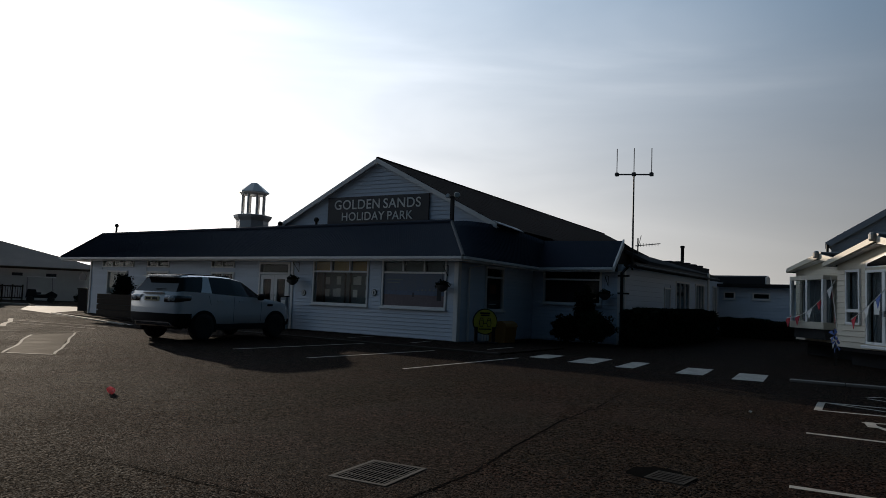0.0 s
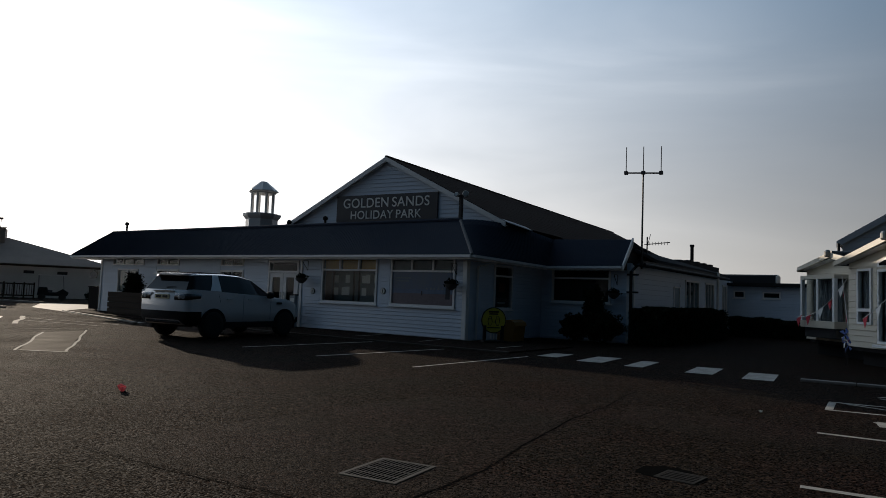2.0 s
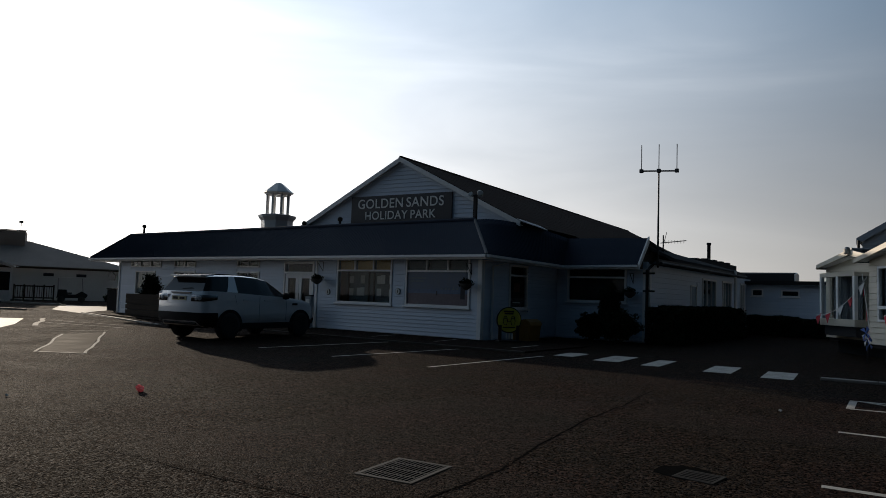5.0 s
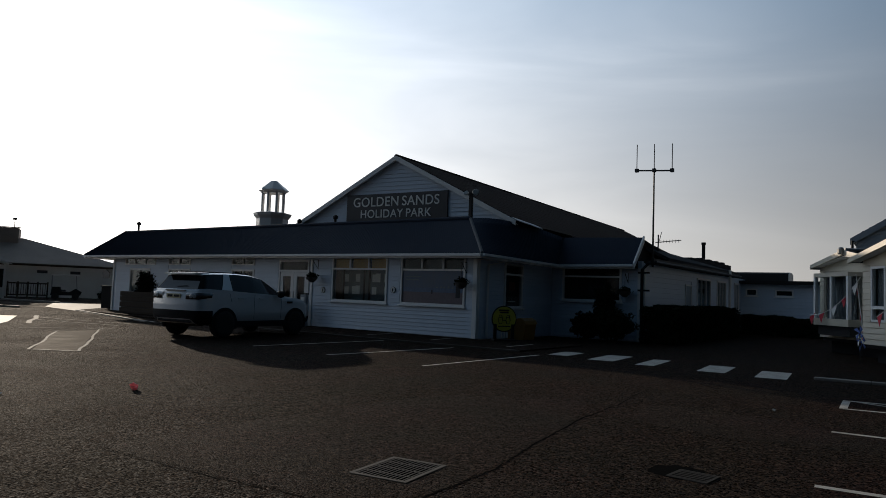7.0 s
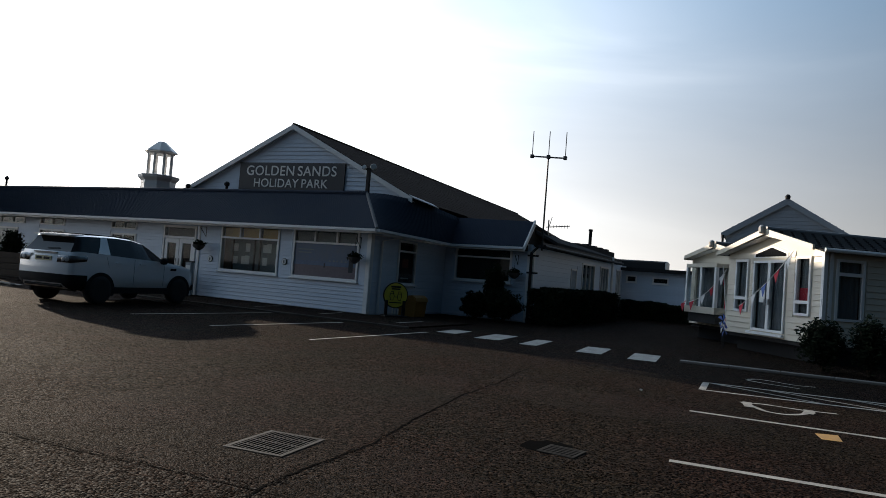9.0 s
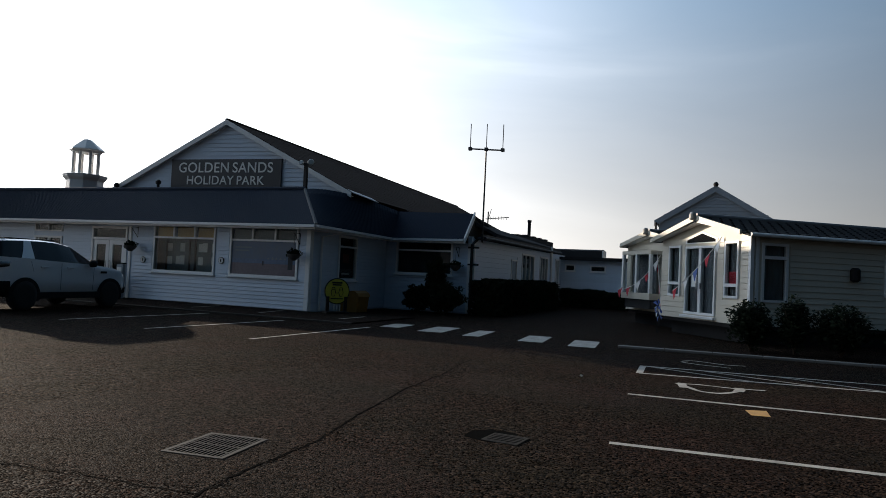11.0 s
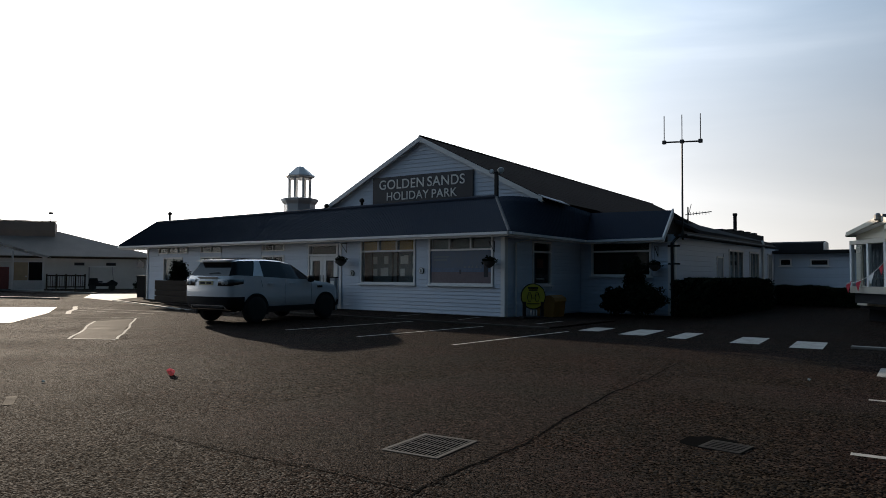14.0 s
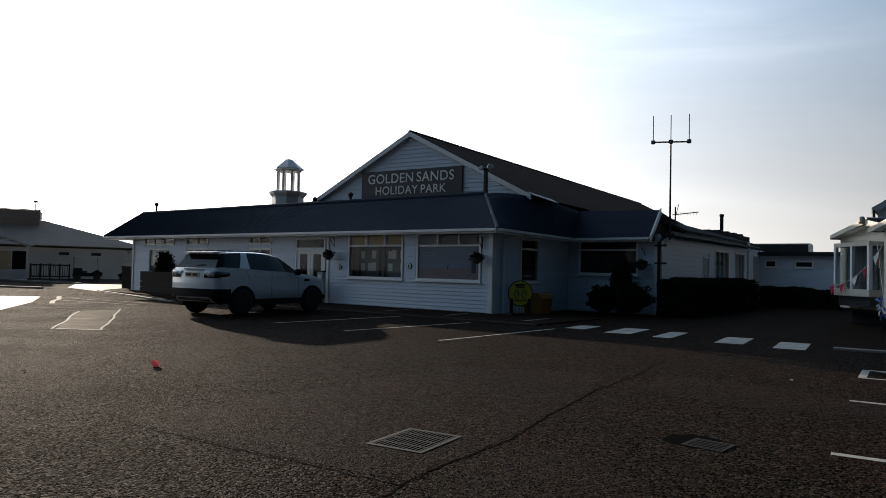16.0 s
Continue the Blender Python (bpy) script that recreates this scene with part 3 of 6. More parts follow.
def hall():
    h = thing("main_hall_roof", HALL, "gabled main hall roof of brown tiles with white clad gable", "roof", kind="structure")
    half, ez, rz, deep = 4.97, 4.02, 6.55, 29.0
    slope = (rz - ez) / half
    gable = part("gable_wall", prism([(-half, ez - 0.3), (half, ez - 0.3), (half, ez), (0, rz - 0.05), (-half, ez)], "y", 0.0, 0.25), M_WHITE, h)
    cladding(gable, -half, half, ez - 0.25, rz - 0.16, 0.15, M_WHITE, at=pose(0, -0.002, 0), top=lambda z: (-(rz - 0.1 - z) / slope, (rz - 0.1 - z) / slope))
    wide = 9.2
    for s in (-1, 1):
        w = half + 0.3 if s < 0 else wide
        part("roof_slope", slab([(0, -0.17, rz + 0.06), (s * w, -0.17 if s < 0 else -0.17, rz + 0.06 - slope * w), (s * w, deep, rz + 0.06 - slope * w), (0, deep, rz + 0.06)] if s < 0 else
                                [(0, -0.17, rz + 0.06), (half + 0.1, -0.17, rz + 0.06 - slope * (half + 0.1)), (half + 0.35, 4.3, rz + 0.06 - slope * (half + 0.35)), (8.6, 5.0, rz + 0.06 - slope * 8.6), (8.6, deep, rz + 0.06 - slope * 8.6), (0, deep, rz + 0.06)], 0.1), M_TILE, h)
        # barge boards and their soffit
        bm = bmesh.new()
        k = half + (0.32 if s < 0 else 0.12)
        v = [bm.verts.new(p) for p in ((0, -0.21, rz + 0.05), (s * k, -0.21, rz + 0.05 - slope * k), (s * k, -0.21, rz - 0.13 - slope * k), (0, -0.21, rz - 0.13), (0, -0.172, rz + 0.05), (s * k, -0.172, rz + 0.05 - slope * k), (s * k, -0.172, rz - 0.13 - slope * k), (0, -0.172, rz - 0.13))]
        for q in ((0, 1, 2, 3), (7, 6, 5, 4), (0, 4, 5, 1), (1, 5, 6, 2), (2, 6, 7, 3), (3, 7, 4, 0)):
            bm.faces.new([v[i] for i in q])
        part("barge_board", bm, M_TRIM, h)
        part("gable_soffit", slab([(0, -0.17, rz - 0.07), (s * k, -0.17, rz - 0.07 - slope * k), (s * k, 0.0, rz - 0.07 - slope * k), (0, 0.0, rz - 0.07)], 0.02), M_TRIM, h)
    on = lambda x: rz + 0.085 - slope * x
    part("verge_flashing", slab([(4.95, -0.19, on(4.95)), (5.17, -0.19, on(5.17)), (5.5, 1.2, on(5.5)), (5.22, 1.2, on(5.22))], 0.03), M_PALE_LEAD, h, "pale lead verge flashing")
    part("ridge_tile", tube([(0, -0.18, rz + 0.03), (0, deep, rz + 0.03)], 0.08, 8), M_TILE, h)
    # courses of tiles on the slope that is seen
    bm = bmesh.new()
    for i in range(30):
        x0 = 0.12 + i * 0.29
        y0 = -0.16 if x0 < half - 0.2 else 5.0 if x0 > half + 0.3 else 0.4
        xb = x0 + 0.3
        lo, hi = rz + 0.062 - slope * xb, rz + 0.062 - slope * x0
        v = [bm.verts.new(p) for p in ((x0, y0, hi + 0.004), (xb, y0, lo + 0.008), (xb, deep, lo + 0.008), (x0, deep, hi + 0.004))]
        w = [bm.verts.new(p) for p in ((xb, y0, lo), (xb, deep, lo))]
        bm.faces.new(v)
        bm.faces.new((v[1], w[0], w[1], v[2]))
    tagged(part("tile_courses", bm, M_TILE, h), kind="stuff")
    sg = thing("name_sign", HALL @ pose(-0.02, -0.06, 4.65), "charcoal name board with pale lettering on the gable", "sign")
    part("board", boxes((-2.32, 2.32, -0.03, 0.02, -0.5, 0.5), bevel=0.008), M_SIGN, sg)
    part("edge", boxes((-2.34, 2.34, -0.02, 0.018, 0.503, 0.53), (-2.34, 2.34, -0.02, 0.018, -0.53, -0.503)), M_DARK_STEEL, sg)
    words("GOLDEN SANDS", 0.52, 0.05, sg)
    words("HOLIDAY PARK", 0.45, -0.39, sg)


hall()


# ---- openings of the clubhouse ----
def clubhouse_openings():
    cut = lambda h: [(x0 - 0.05, x1 + 0.05, z0 - 0.05, z1 + 0.05) for x0, x1, z0, z1 in h]
    w = window("window_1", -6.3, -3.65, 1.0, 2.6, BLD, "white framed office window with notices and amber top blinds", bars=(), rails=(2.17,), lining=False)
    window("window_2", -3.05, -0.42, 1.0, 2.6, BLD, "white framed window filled by a beach picture film", rails=(2.16,), lining=False)
    # added sheet whose grey stands for sky reflected in the top panes
    part("blind", boxes(*[(a, a + 0.78, 0.08, 0.09, 2.2, 2.53) for a in (-2.97, -2.11, -1.24)]), M_SHEEN_AND_PRINT, bpy.data.objects["window_2"], "grey sheet behind the top panes, coloured as reflected sky")
    for x in (-5.42, -4.53, -2.17, -1.3):
        part("mullion", boxes((x - 0.03, x + 0.03, -0.03, 0.05, 2.2, 2.53)), M_TRIM, w)
    part("blind", boxes(*[(a, a + 0.78, 0.08, 0.09, 2.2, 2.53) for a in (-6.22, -5.36, -4.47)]), M_BLIND, w, "amber blind behind the top panes")
    # notices stand behind the glass of the first window
    nb = thing("notice_board", BLD @ pose(-4.97, 0.42, 1.0), "office display board in reflected-sky grey with rows of pale notices", "notice board")
    part("board", boxes((-1.25, 1.25, 0.0, 0.03, 0.02, 1.15)), M_REFLECT_BOARD, nb)
    rng = random.Random(4)
    for cx in (-1.0, -0.62, -0.45, 0.35, 0.52, 0.92):
        for cz in (0.28, 0.72):
            if rng.random() < 0.85:
                part("notice", boxes((cx - 0.1, cx + 0.1, -0.012, -0.002, cz, cz + rng.uniform(0.26, 0.32))), M_PAPER, nb)
    for x in (-0.15, 0.1, -1.15):
        part("post", boxes((x, x + 0.05, -0.04, 0.0, 0.02, 1.15)), M_BLACK, nb)
    # beach picture behind the glass of the second window
    bp = thing("window_picture", BLD @ pose(-1.74, -0.004, 1.07), "printed film of blue sky, sea and sand filling the window", "poster")
    part("sky_band", boxes((-1.23, 1.23, 0, 0.006, 0.5, 1.06)), M_SKYFILM, bp)
    part("sea_band", boxes((-1.23, 1.23, 0, 0.006, 0.36, 0.5)), M_SEAFILM, bp)
    part("sand_band", boxes((-1.23, 1.23, 0, 0.006, 0.0, 0.36)), M_SANDFILM, bp)
    part("caption_bar", boxes((-1.1, -0.45, -0.004, -0.001, 0.84, 0.88)), M_SHEEN_AND_PRINT, bp)
    part("caption_bar", boxes((-1.1, -0.55, -0.004, -0.001, 0.74, 0.78)), M_SHEEN_AND_PRINT, bp)
    part("dark_shape", boxes((-0.02, 0.03, -0.004, -0.001, 0.3, 0.44)), M_CURTAIN, bp)
    for k, x in enumerate((0.15, 0.32, 0.45, 0.62, 0.78)):
        part("pale_shape", prism([(x, 0.5), (x + 0.1, 0.5), (x + 0.05, 0.56 + 0.02 * (k % 2))], "y", -0.004, -0.001), M_SHEEN_AND_PRINT, bp)
    part("dark_shape", boxes((0.95, 1.12, -0.004, -0.001, 0.2, 0.6)), M_CURTAIN, bp)
    # high strips of small windows
    for i, (x0, x1, n) in enumerate(((-20.35, -17.75, 3), (-16.7, -15.05, 2), (-12.15, -10.7, 2))):
        window("window_%d" % (3 + i), x0, x1, 2.27, 2.6 if i < 2 else 2.58, BLD, "strip of small high windows in white frames", bars=[x0 + (x1 - x0) * k / n for k in range(1, n)], w=0.05, sill=False)
    for i, (x0, x1) in enumerate(((-19.9, -18.2), (-16.7, -15.05), (-12.15, -10.7))):
        window("window_%d" % (21 + i), x0, x1, 0.95, 2.1, BLD, "white framed window with a plain blind below the high strip", bars=((x0 + x1) / 2,), blind=M_PAPER if i == 0 else None)
    # entrance doors
    d = thing("door_1", BLD @ pose(-9.2, 0, 0), "white double entrance doors with tall glass panes", "door", kind="structure")
    part("door_frame", boxes((0, 0.08, -0.05, 0.12, 0, 2.5), (1.62, 1.7, -0.05, 0.12, 0, 2.5), (0.08, 1.62, -0.05, 0.12, 2.42, 2.5), (0.08, 1.62, -0.05, 0.12, 2.03, 2.11), bevel=0.006), M_TRIM, d)
    for x0 in (0.09, 0.86):
        leaf = part("door_leaf", boxes((x0, x0 + 0.16, -0.02, 0.04, 0.02, 2.02), (x0 + 0.59, x0 + 0.75, -0.02, 0.04, 0.02, 2.02), (x0 + 0.16, x0 + 0.59, -0.02, 0.04, 0.02, 0.5), (x0 + 0.16, x0 + 0.59, -0.02, 0.04, 1.86, 2.02)), M_TRIM, d)
        pn = part("pane", boxes((x0 + 0.16, x0 + 0.59, 0.005, 0.012, 0.5, 1.86)), M_GLASS, leaf)
        pn.visible_shadow = False
        part("door_handle", tube([(x0 + (0.68 if x0 < 0.5 else 0.07), -0.06, 0.85), (x0 + (0.68 if x0 < 0.5 else 0.07), -0.06, 1.3)], 0.014, 8), M_GALV, leaf)
    pn = part("pane", boxes((0.08, 1.62, 0.02, 0.027, 2.11, 2.42)), M_GLASS, d)
    pn.visible_shadow = False
    # side window with a dark poster in it, wing window
    window("window_6", 1.62, 2.82, 1.0, 2.48, SIDE, "tall white framed window with a dark poster behind the glass", bars=(), rails=(2.12,))
    ps = thing("window_poster", SIDE @ pose(2.22, 0.05, 1.08), "dark red event poster behind window glass", "poster")
    part("sheet", boxes((-0.5, 0.5, 0, 0.005, 0, 1.0)), M_CURTAIN, ps)
    part("picture", boxes((-0.2, 0.2, -0.004, -0.001, 0.5, 0.8)), M_REDDOOR, ps)
    part("caption_bar", boxes((-0.25, 0.25, -0.004, -0.001, 0.12, 0.16)), M_PAPER, ps)
    window("window_7", 0.45, 2.7, 1.32, 2.55, WING, "wide white framed window in the shaded wing", bars=(), rails=(2.2,))
    # long wall
    dd = thing("door_2", LONG @ pose(4.55, 0, 0), "pale grey side door in the long wall", "door", kind="structure")
    part("door_leaf", boxes((0.06, 0.74, 0.0, 0.05, 0.0, 2.06)), M_GREY_CLAD, dd)
    part("door_frame", boxes((0, 0.06, -0.04, 0.1, 0, 2.12), (0.74, 0.8, -0.04, 0.1, 0, 2.12), (0.06, 0.74, -0.04, 0.1, 2.06, 2.12)), M_TRIM, dd)
    for i, (x0, x1, z0, z1) in enumerate(LONG_HOLES[1:]):
        n = 3 if x1 - x0 > 1.2 else 2
        window("window_%d" % (8 + i), x0, x1, z0, z1, LONG, "white framed casement window in the long wall", bars=[x0 + (x1 - x0) * k / n for k in range(1, n)], w=0.08)
    for i, (x0, x1, z0, z1) in enumerate(BACK_HOLES):
        window("window_%d" % (11 + i), x0, x1, z0, z1, BACK, "small high window in a white frame", w=0.06)
    # corner boards
    for m, x0, x1 in ((BLD, -0.12, 0.034), (BLD, -21.43, -21.3), (WING, 3.28, 3.434), (LONG, -0.01, 0.12), (BLD, -7.42, -7.3), (SIDE, -0.002, 0.1)):
        tagged(part("trim", boxes((x0, x1, -0.05, -0.002, 0.0, 2.52)), M_TRIM, m=m), "white painted corner board", "trim", kind="structure")
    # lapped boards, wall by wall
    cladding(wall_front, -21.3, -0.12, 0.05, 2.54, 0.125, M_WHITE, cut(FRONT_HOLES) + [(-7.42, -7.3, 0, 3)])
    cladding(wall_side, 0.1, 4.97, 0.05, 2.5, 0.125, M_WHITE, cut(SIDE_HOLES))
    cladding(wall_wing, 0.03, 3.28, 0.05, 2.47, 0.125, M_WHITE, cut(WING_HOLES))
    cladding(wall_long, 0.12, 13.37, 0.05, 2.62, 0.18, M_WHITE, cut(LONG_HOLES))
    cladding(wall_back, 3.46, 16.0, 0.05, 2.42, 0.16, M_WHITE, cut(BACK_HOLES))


clubhouse_openings()


def back_roofs():
    f = thing("long_wing_roof", BLD, "dark felt roof with deep black fascia over the long wing", "roof", kind="structure")
    part("roof_slab", slab([(-1.0, 7.2, 3.3), (3.3, 5.6, 3.3), (3.7, 6.9, 2.98), (3.7, 17.2, 2.9), (-1.0, 17.2, 3.4)], 0.12), M_FELT, f)
    part("fascia", boxes((3.63, 3.72, 5.25, 17.2, 2.66, 2.86)), M_BLACK, f, "black fascia board")
    part("gutter", tube([(3.78, 5.3, 2.72), (3.78, 17.1, 2.72)], 0.055, 8), M_BLACK, f)
    part("soffit", boxes((3.42, 3.62, 5.25, 17.2, 2.68, 2.70)), M_BLACK, f)
    b = thing("yard_wing_roof", BLD, "dark flat roof with black fascia behind the yard", "roof", kind="structure")
    part("roof_slab", boxes((3.3, 16.2, 18.25, 29.0, 2.46, 2.6)), M_FELT, b)
    part("fascia", boxes((3.75, 16.2, 18.16, 18.24, 2.43, 2.61)), M_BLACK, b, "black fascia board")
    part("upper_box", prism([(19.6, 2.603), (19.6, 3.02), (20.1, 3.1), (20.6, 3.02), (20.6, 2.603)], "x", 1.6, 5.4), M_FELT, b, "dark pitched roof box")
    part("box_end", prism([(19.58, 2.603), (19.58, 3.0), (20.1, 3.08), (20.62, 3.0), (20.62, 2.603)], "x", 5.403, 5.45), M_TRIM, b)
    r = thing("roof_plant", BLD @ pose(1.9, 11.6, 2.96), "low dark roof housing with small vents", "roof housing")
    part("housing", prism([(-0.6, 0), (-0.6, 0.1), (0.3, 0.35), (1.2, 0.35), (1.2, 0)], "y", 0.0, 6.4), M_FELT, r)
    for k in range(4):
        part("vent", boxes((0.9, 1.22, 1.5 + k * 1.1, 1.9 + k * 1.1, 0.352, 0.43), bevel=0.02), M_BLACK, r)
    fl = thing("flue_pipe", BLD @ pose(2.0, 17.2, 3.2), "tall black flue pipe on the roof", "flue")
    part("pipe", tube([(0, 0, 0), (0, 0, 1.15)], 0.085, 10), M_BLACK, fl)
    part("collar", lathe([(0.1, 1.1), (0.11, 1.12), (0.11, 1.2), (0.09, 1.22)], 12), M_BLACK, fl)
    wp = thing("soil_pipe", BLD @ pose(3.55, 15.2, 0), "white vent pipe up the long wall", "pipe")
    part("pipe", tube([(0.2, 0, 0), (0.2, 0, 2.95)], 0.06, 8), M_TRIM, wp)


back_roofs()


# ---- fittings on the clubhouse ----
def cupola():
    c = thing("cupola", BLD @ pose(-13.4, 3.0, 3.86), "white octagonal roof cupola with slender columns", "cupola")
    part("base", lathe([(0.72, 0.0), (0.72, 0.7), (0.84, 0.84), (0.87, 0.95), (0.6, 1.0)], 8), M_TRIM, c, "flared white base")
    for k in range(8):
        a = radians(22.5 + 45 * k)
        part("column", tube([(0.5 * math.cos(a), 0.5 * math.sin(a), 1.0), (0.5 * math.cos(a), 0.5 * math.sin(a), 2.0)], 0.055, 8), M_TRIM, c)
    part("cap", lathe([(0.56, 1.9), (0.6, 1.96), (0.7, 2.0), (0.69, 2.04), (0.16, 2.47), (0.02, 2.5)], 8), M_TRIM, c, "shallow pointed cap")


def mast():
    m = thing("radio_mast", BLD @ pose(3.42, 6.0, 0), "thin dark radio mast with three upright aerials", "aerial mast")
    part("pole", tube([(0, 0, 2.6), (0, 0, 6.1)], 0.035, 8, taper=0.8), M_DARK_STEEL, m)
    part("lower_pole", tube([(0.04, -1.12, 0.0), (0.04, -1.12, 2.45), (0.0, -0.3, 2.75)], 0.055, 8), M_BLACK, m)
    arm = part("cross_arm", tube([(-0.72, 0.07, 6.1), (0.72, -0.07, 5.97)], 0.03, 8), M_DARK_STEEL, m)
    for x, z in ((-0.66, 6.09), (0.0, 6.04), (0.66, 5.98)):
        part("aerial", tube([(x, -x * 0.1, z), (x, -x * 0.1, z + 0.95)], 0.016, 6), M_DARK_STEEL, m)
        part("clamp", boxes((x - 0.06, x + 0.06, -0.06 - x * 0.1, 0.06 - x * 0.1, z - 0.06, z + 0.07), bevel=0.012), M_DARK_STEEL, m)
    for z in (1.75, 2.35):
        part("bracket", boxes((-0.1, 0.3, -1.15, -1.09, z - 0.03, z + 0.03)), M_BLACK, m)
    tv = thing("tv_aerial", BLD @ pose(3.4, 6.6, 2.9), "small dark rooftop television aerial", "aerial")
    part("stub", tube([(0, 0, 0), (0, 0, 0.9)], 0.025, 6), M_DARK_STEEL, tv)
    part("boom", tube([(-0.1, 0.0, 0.62), (0.85, -0.1, 0.68)], 0.016, 6), M_DARK_STEEL, tv)
    for k in range(7):
        x = 0.1 + k * 0.11
        part("element", tube([(x, -0.01 - 0.1 * x, 0.59), (x, -0.01 - 0.1 * x, 0.71)], 0.008, 5), M_DARK_STEEL, tv)
    part("reflector", tube([(-0.05, 0, 0.35), (0.12, 0.0, 1.0)], 0.012, 5), M_DARK_STEEL, tv)


def roof_bits():
    for x, z, h, nm, lab in ((-21.6, 3.95, 0.5, "vent_pipe", "dark capped vent pipe on the lower roof"), (-7.55, 3.92, 0.34, "vent_pipe", "small dark vent pipe on the lower roof"), (-9.6, 3.92, 0.25, "vent_pipe", "short dark vent pipe on the lower roof")):
        v = thing(nm, BLD @ pose(x, 1.25, z - 0.05), lab, "vent pipe", group="roof vents")
        part("pipe", tube([(0, 0, 0), (0, 0, h)], 0.05, 8), M_BLACK, v)
        part("cowl", lathe([(0.05, h - 0.06), (0.1, h - 0.02), (0.1, h + 0.06), (0.04, h + 0.12)], 10), M_BLACK, v)
    p = thing("floodlight_post", BLD @ pose(-1.2, 1.3, 3.88), "black post with round floodlights on the roof edge", "floodlight")
    part("post", boxes((-0.06, 0.06, -0.05, 0.05, 0.0, 0.95), bevel=0.01), M_BLACK, p)
    for x in (-0.13, 0.22):
        part("lamp", lathe([(0.03, 0.0), (0.07, 0.02), (0.085, 0.08), (0.07, 0.1)] if x < 0 else [(0.04, 0.0), (0.09, 0.03), (0.11, 0.1), (0.09, 0.13)], 14), M_LAMP_SHELL, p, m=pose(x, -0.06, 0.93, 75, 0, 10 if x < 0 else 30))
    part("arm", tube([(-0.13, 0, 0.9), (0.28, 0, 0.93)], 0.02, 6), M_BLACK, p)


cupola()
mast()
roof_bits()


def hanging_basket(m, label):
    b = thing("hanging_basket", m, label, "hanging basket", group="hanging baskets")
    part("bracket", tube([(0, -0.03, 0.72), (0, -0.03, 0.38), (0, -0.34, 0.72), (0, -0.03, 0.72)], 0.012, 6), M_BLACK, b)
    part("chain", tube([(0, -0.32, 0.7), (0, -0.32, 0.2)], 0.006, 4), M_BLACK, b)
    part("bowl", lathe([(0.05, -0.12), (0.16, -0.03), (0.2, 0.05), (0.21, 0.08)], 14, centre=(0, -0.32, 0)), M_TERRACOTTA, b)
    bm = bmesh.new()
    leaves(bm, (0, -0.32, 0.1), (0.34, 0.3, 0.2), 260, 0.05, random.Random(3), 0.2)
    part("plants", bm, M_LEAF, b)


hanging_basket(BLD @ pose(-0.35, -0.03, 1.68), "dark planted hanging basket on a black wall bracket")
hanging_basket(BLD @ pose(-7.0, -0.03, 1.76), "trailing hanging basket on a black bracket by the entrance")
hanging_basket(WING @ pose(2.95, -0.03, 1.62), "full hanging basket on a bracket in the shade")


def wall_disc(x, z):
    d = thing("wall_plaque", BLD @ pose(x, -0.03, z), "small round black and white wall plaque", "wall plaque", group="wall plaques")
    part("rim", lathe([(0.11, -0.01), (0.11, 0.02), (0.1, 0.025)], 20), M_BLACK, d, m=pose(0, 0, 0, 90, 0, 0))
    part("face", lathe([(0.095, 0.0), (0.095, 0.03)], 20), M_PAPER, d, m=pose(0, 0, 0, 90, 0, 0))
    part("mark", boxes((-0.02, 0.02, -0.036, -0.031, -0.06, 0.05)), M_BLACK, d)


wall_disc(-6.72, 1.38)
wall_disc(-3.36, 1.47)


def entrance_post():
    p = thing("notice_post", BLD @ pose(-7.15, -0.55, 0.04), "grey notice post with small signs by the entrance", "notice post")
    part("post", boxes((-0.14, 0.14, -0.06, 0.06, 0.0, 1.15), bevel=0.015), M_GREY_CLAD, p)
    part("cap", boxes((-0.17, 0.17, -0.08, 0.08, 1.153, 1.2), bevel=0.01), M_BLACK, p)
    part("plate", boxes((-0.1, 0.1, -0.075, -0.063, 0.75, 1.05)), M_PAPER, p)
    part("plate", boxes((-0.1, 0.1, -0.075, -0.063, 0.5, 0.7)), M_SIGN, p)
    b = thing("litter_bin", BLD @ pose(-7.75, -0.5, 0.04), "small black litter bin by the entrance doors", "bin")
    part("body", lathe([(0.2, 0.0), (0.23, 0.6), (0.24, 0.75)], 16), M_BLACK, b)
    part("lid", lathe([(0.26, 0.753), (0.26, 0.8), (0.12, 0.9), (0.02, 0.92)], 16), M_BLACK, b)


entrance_post()


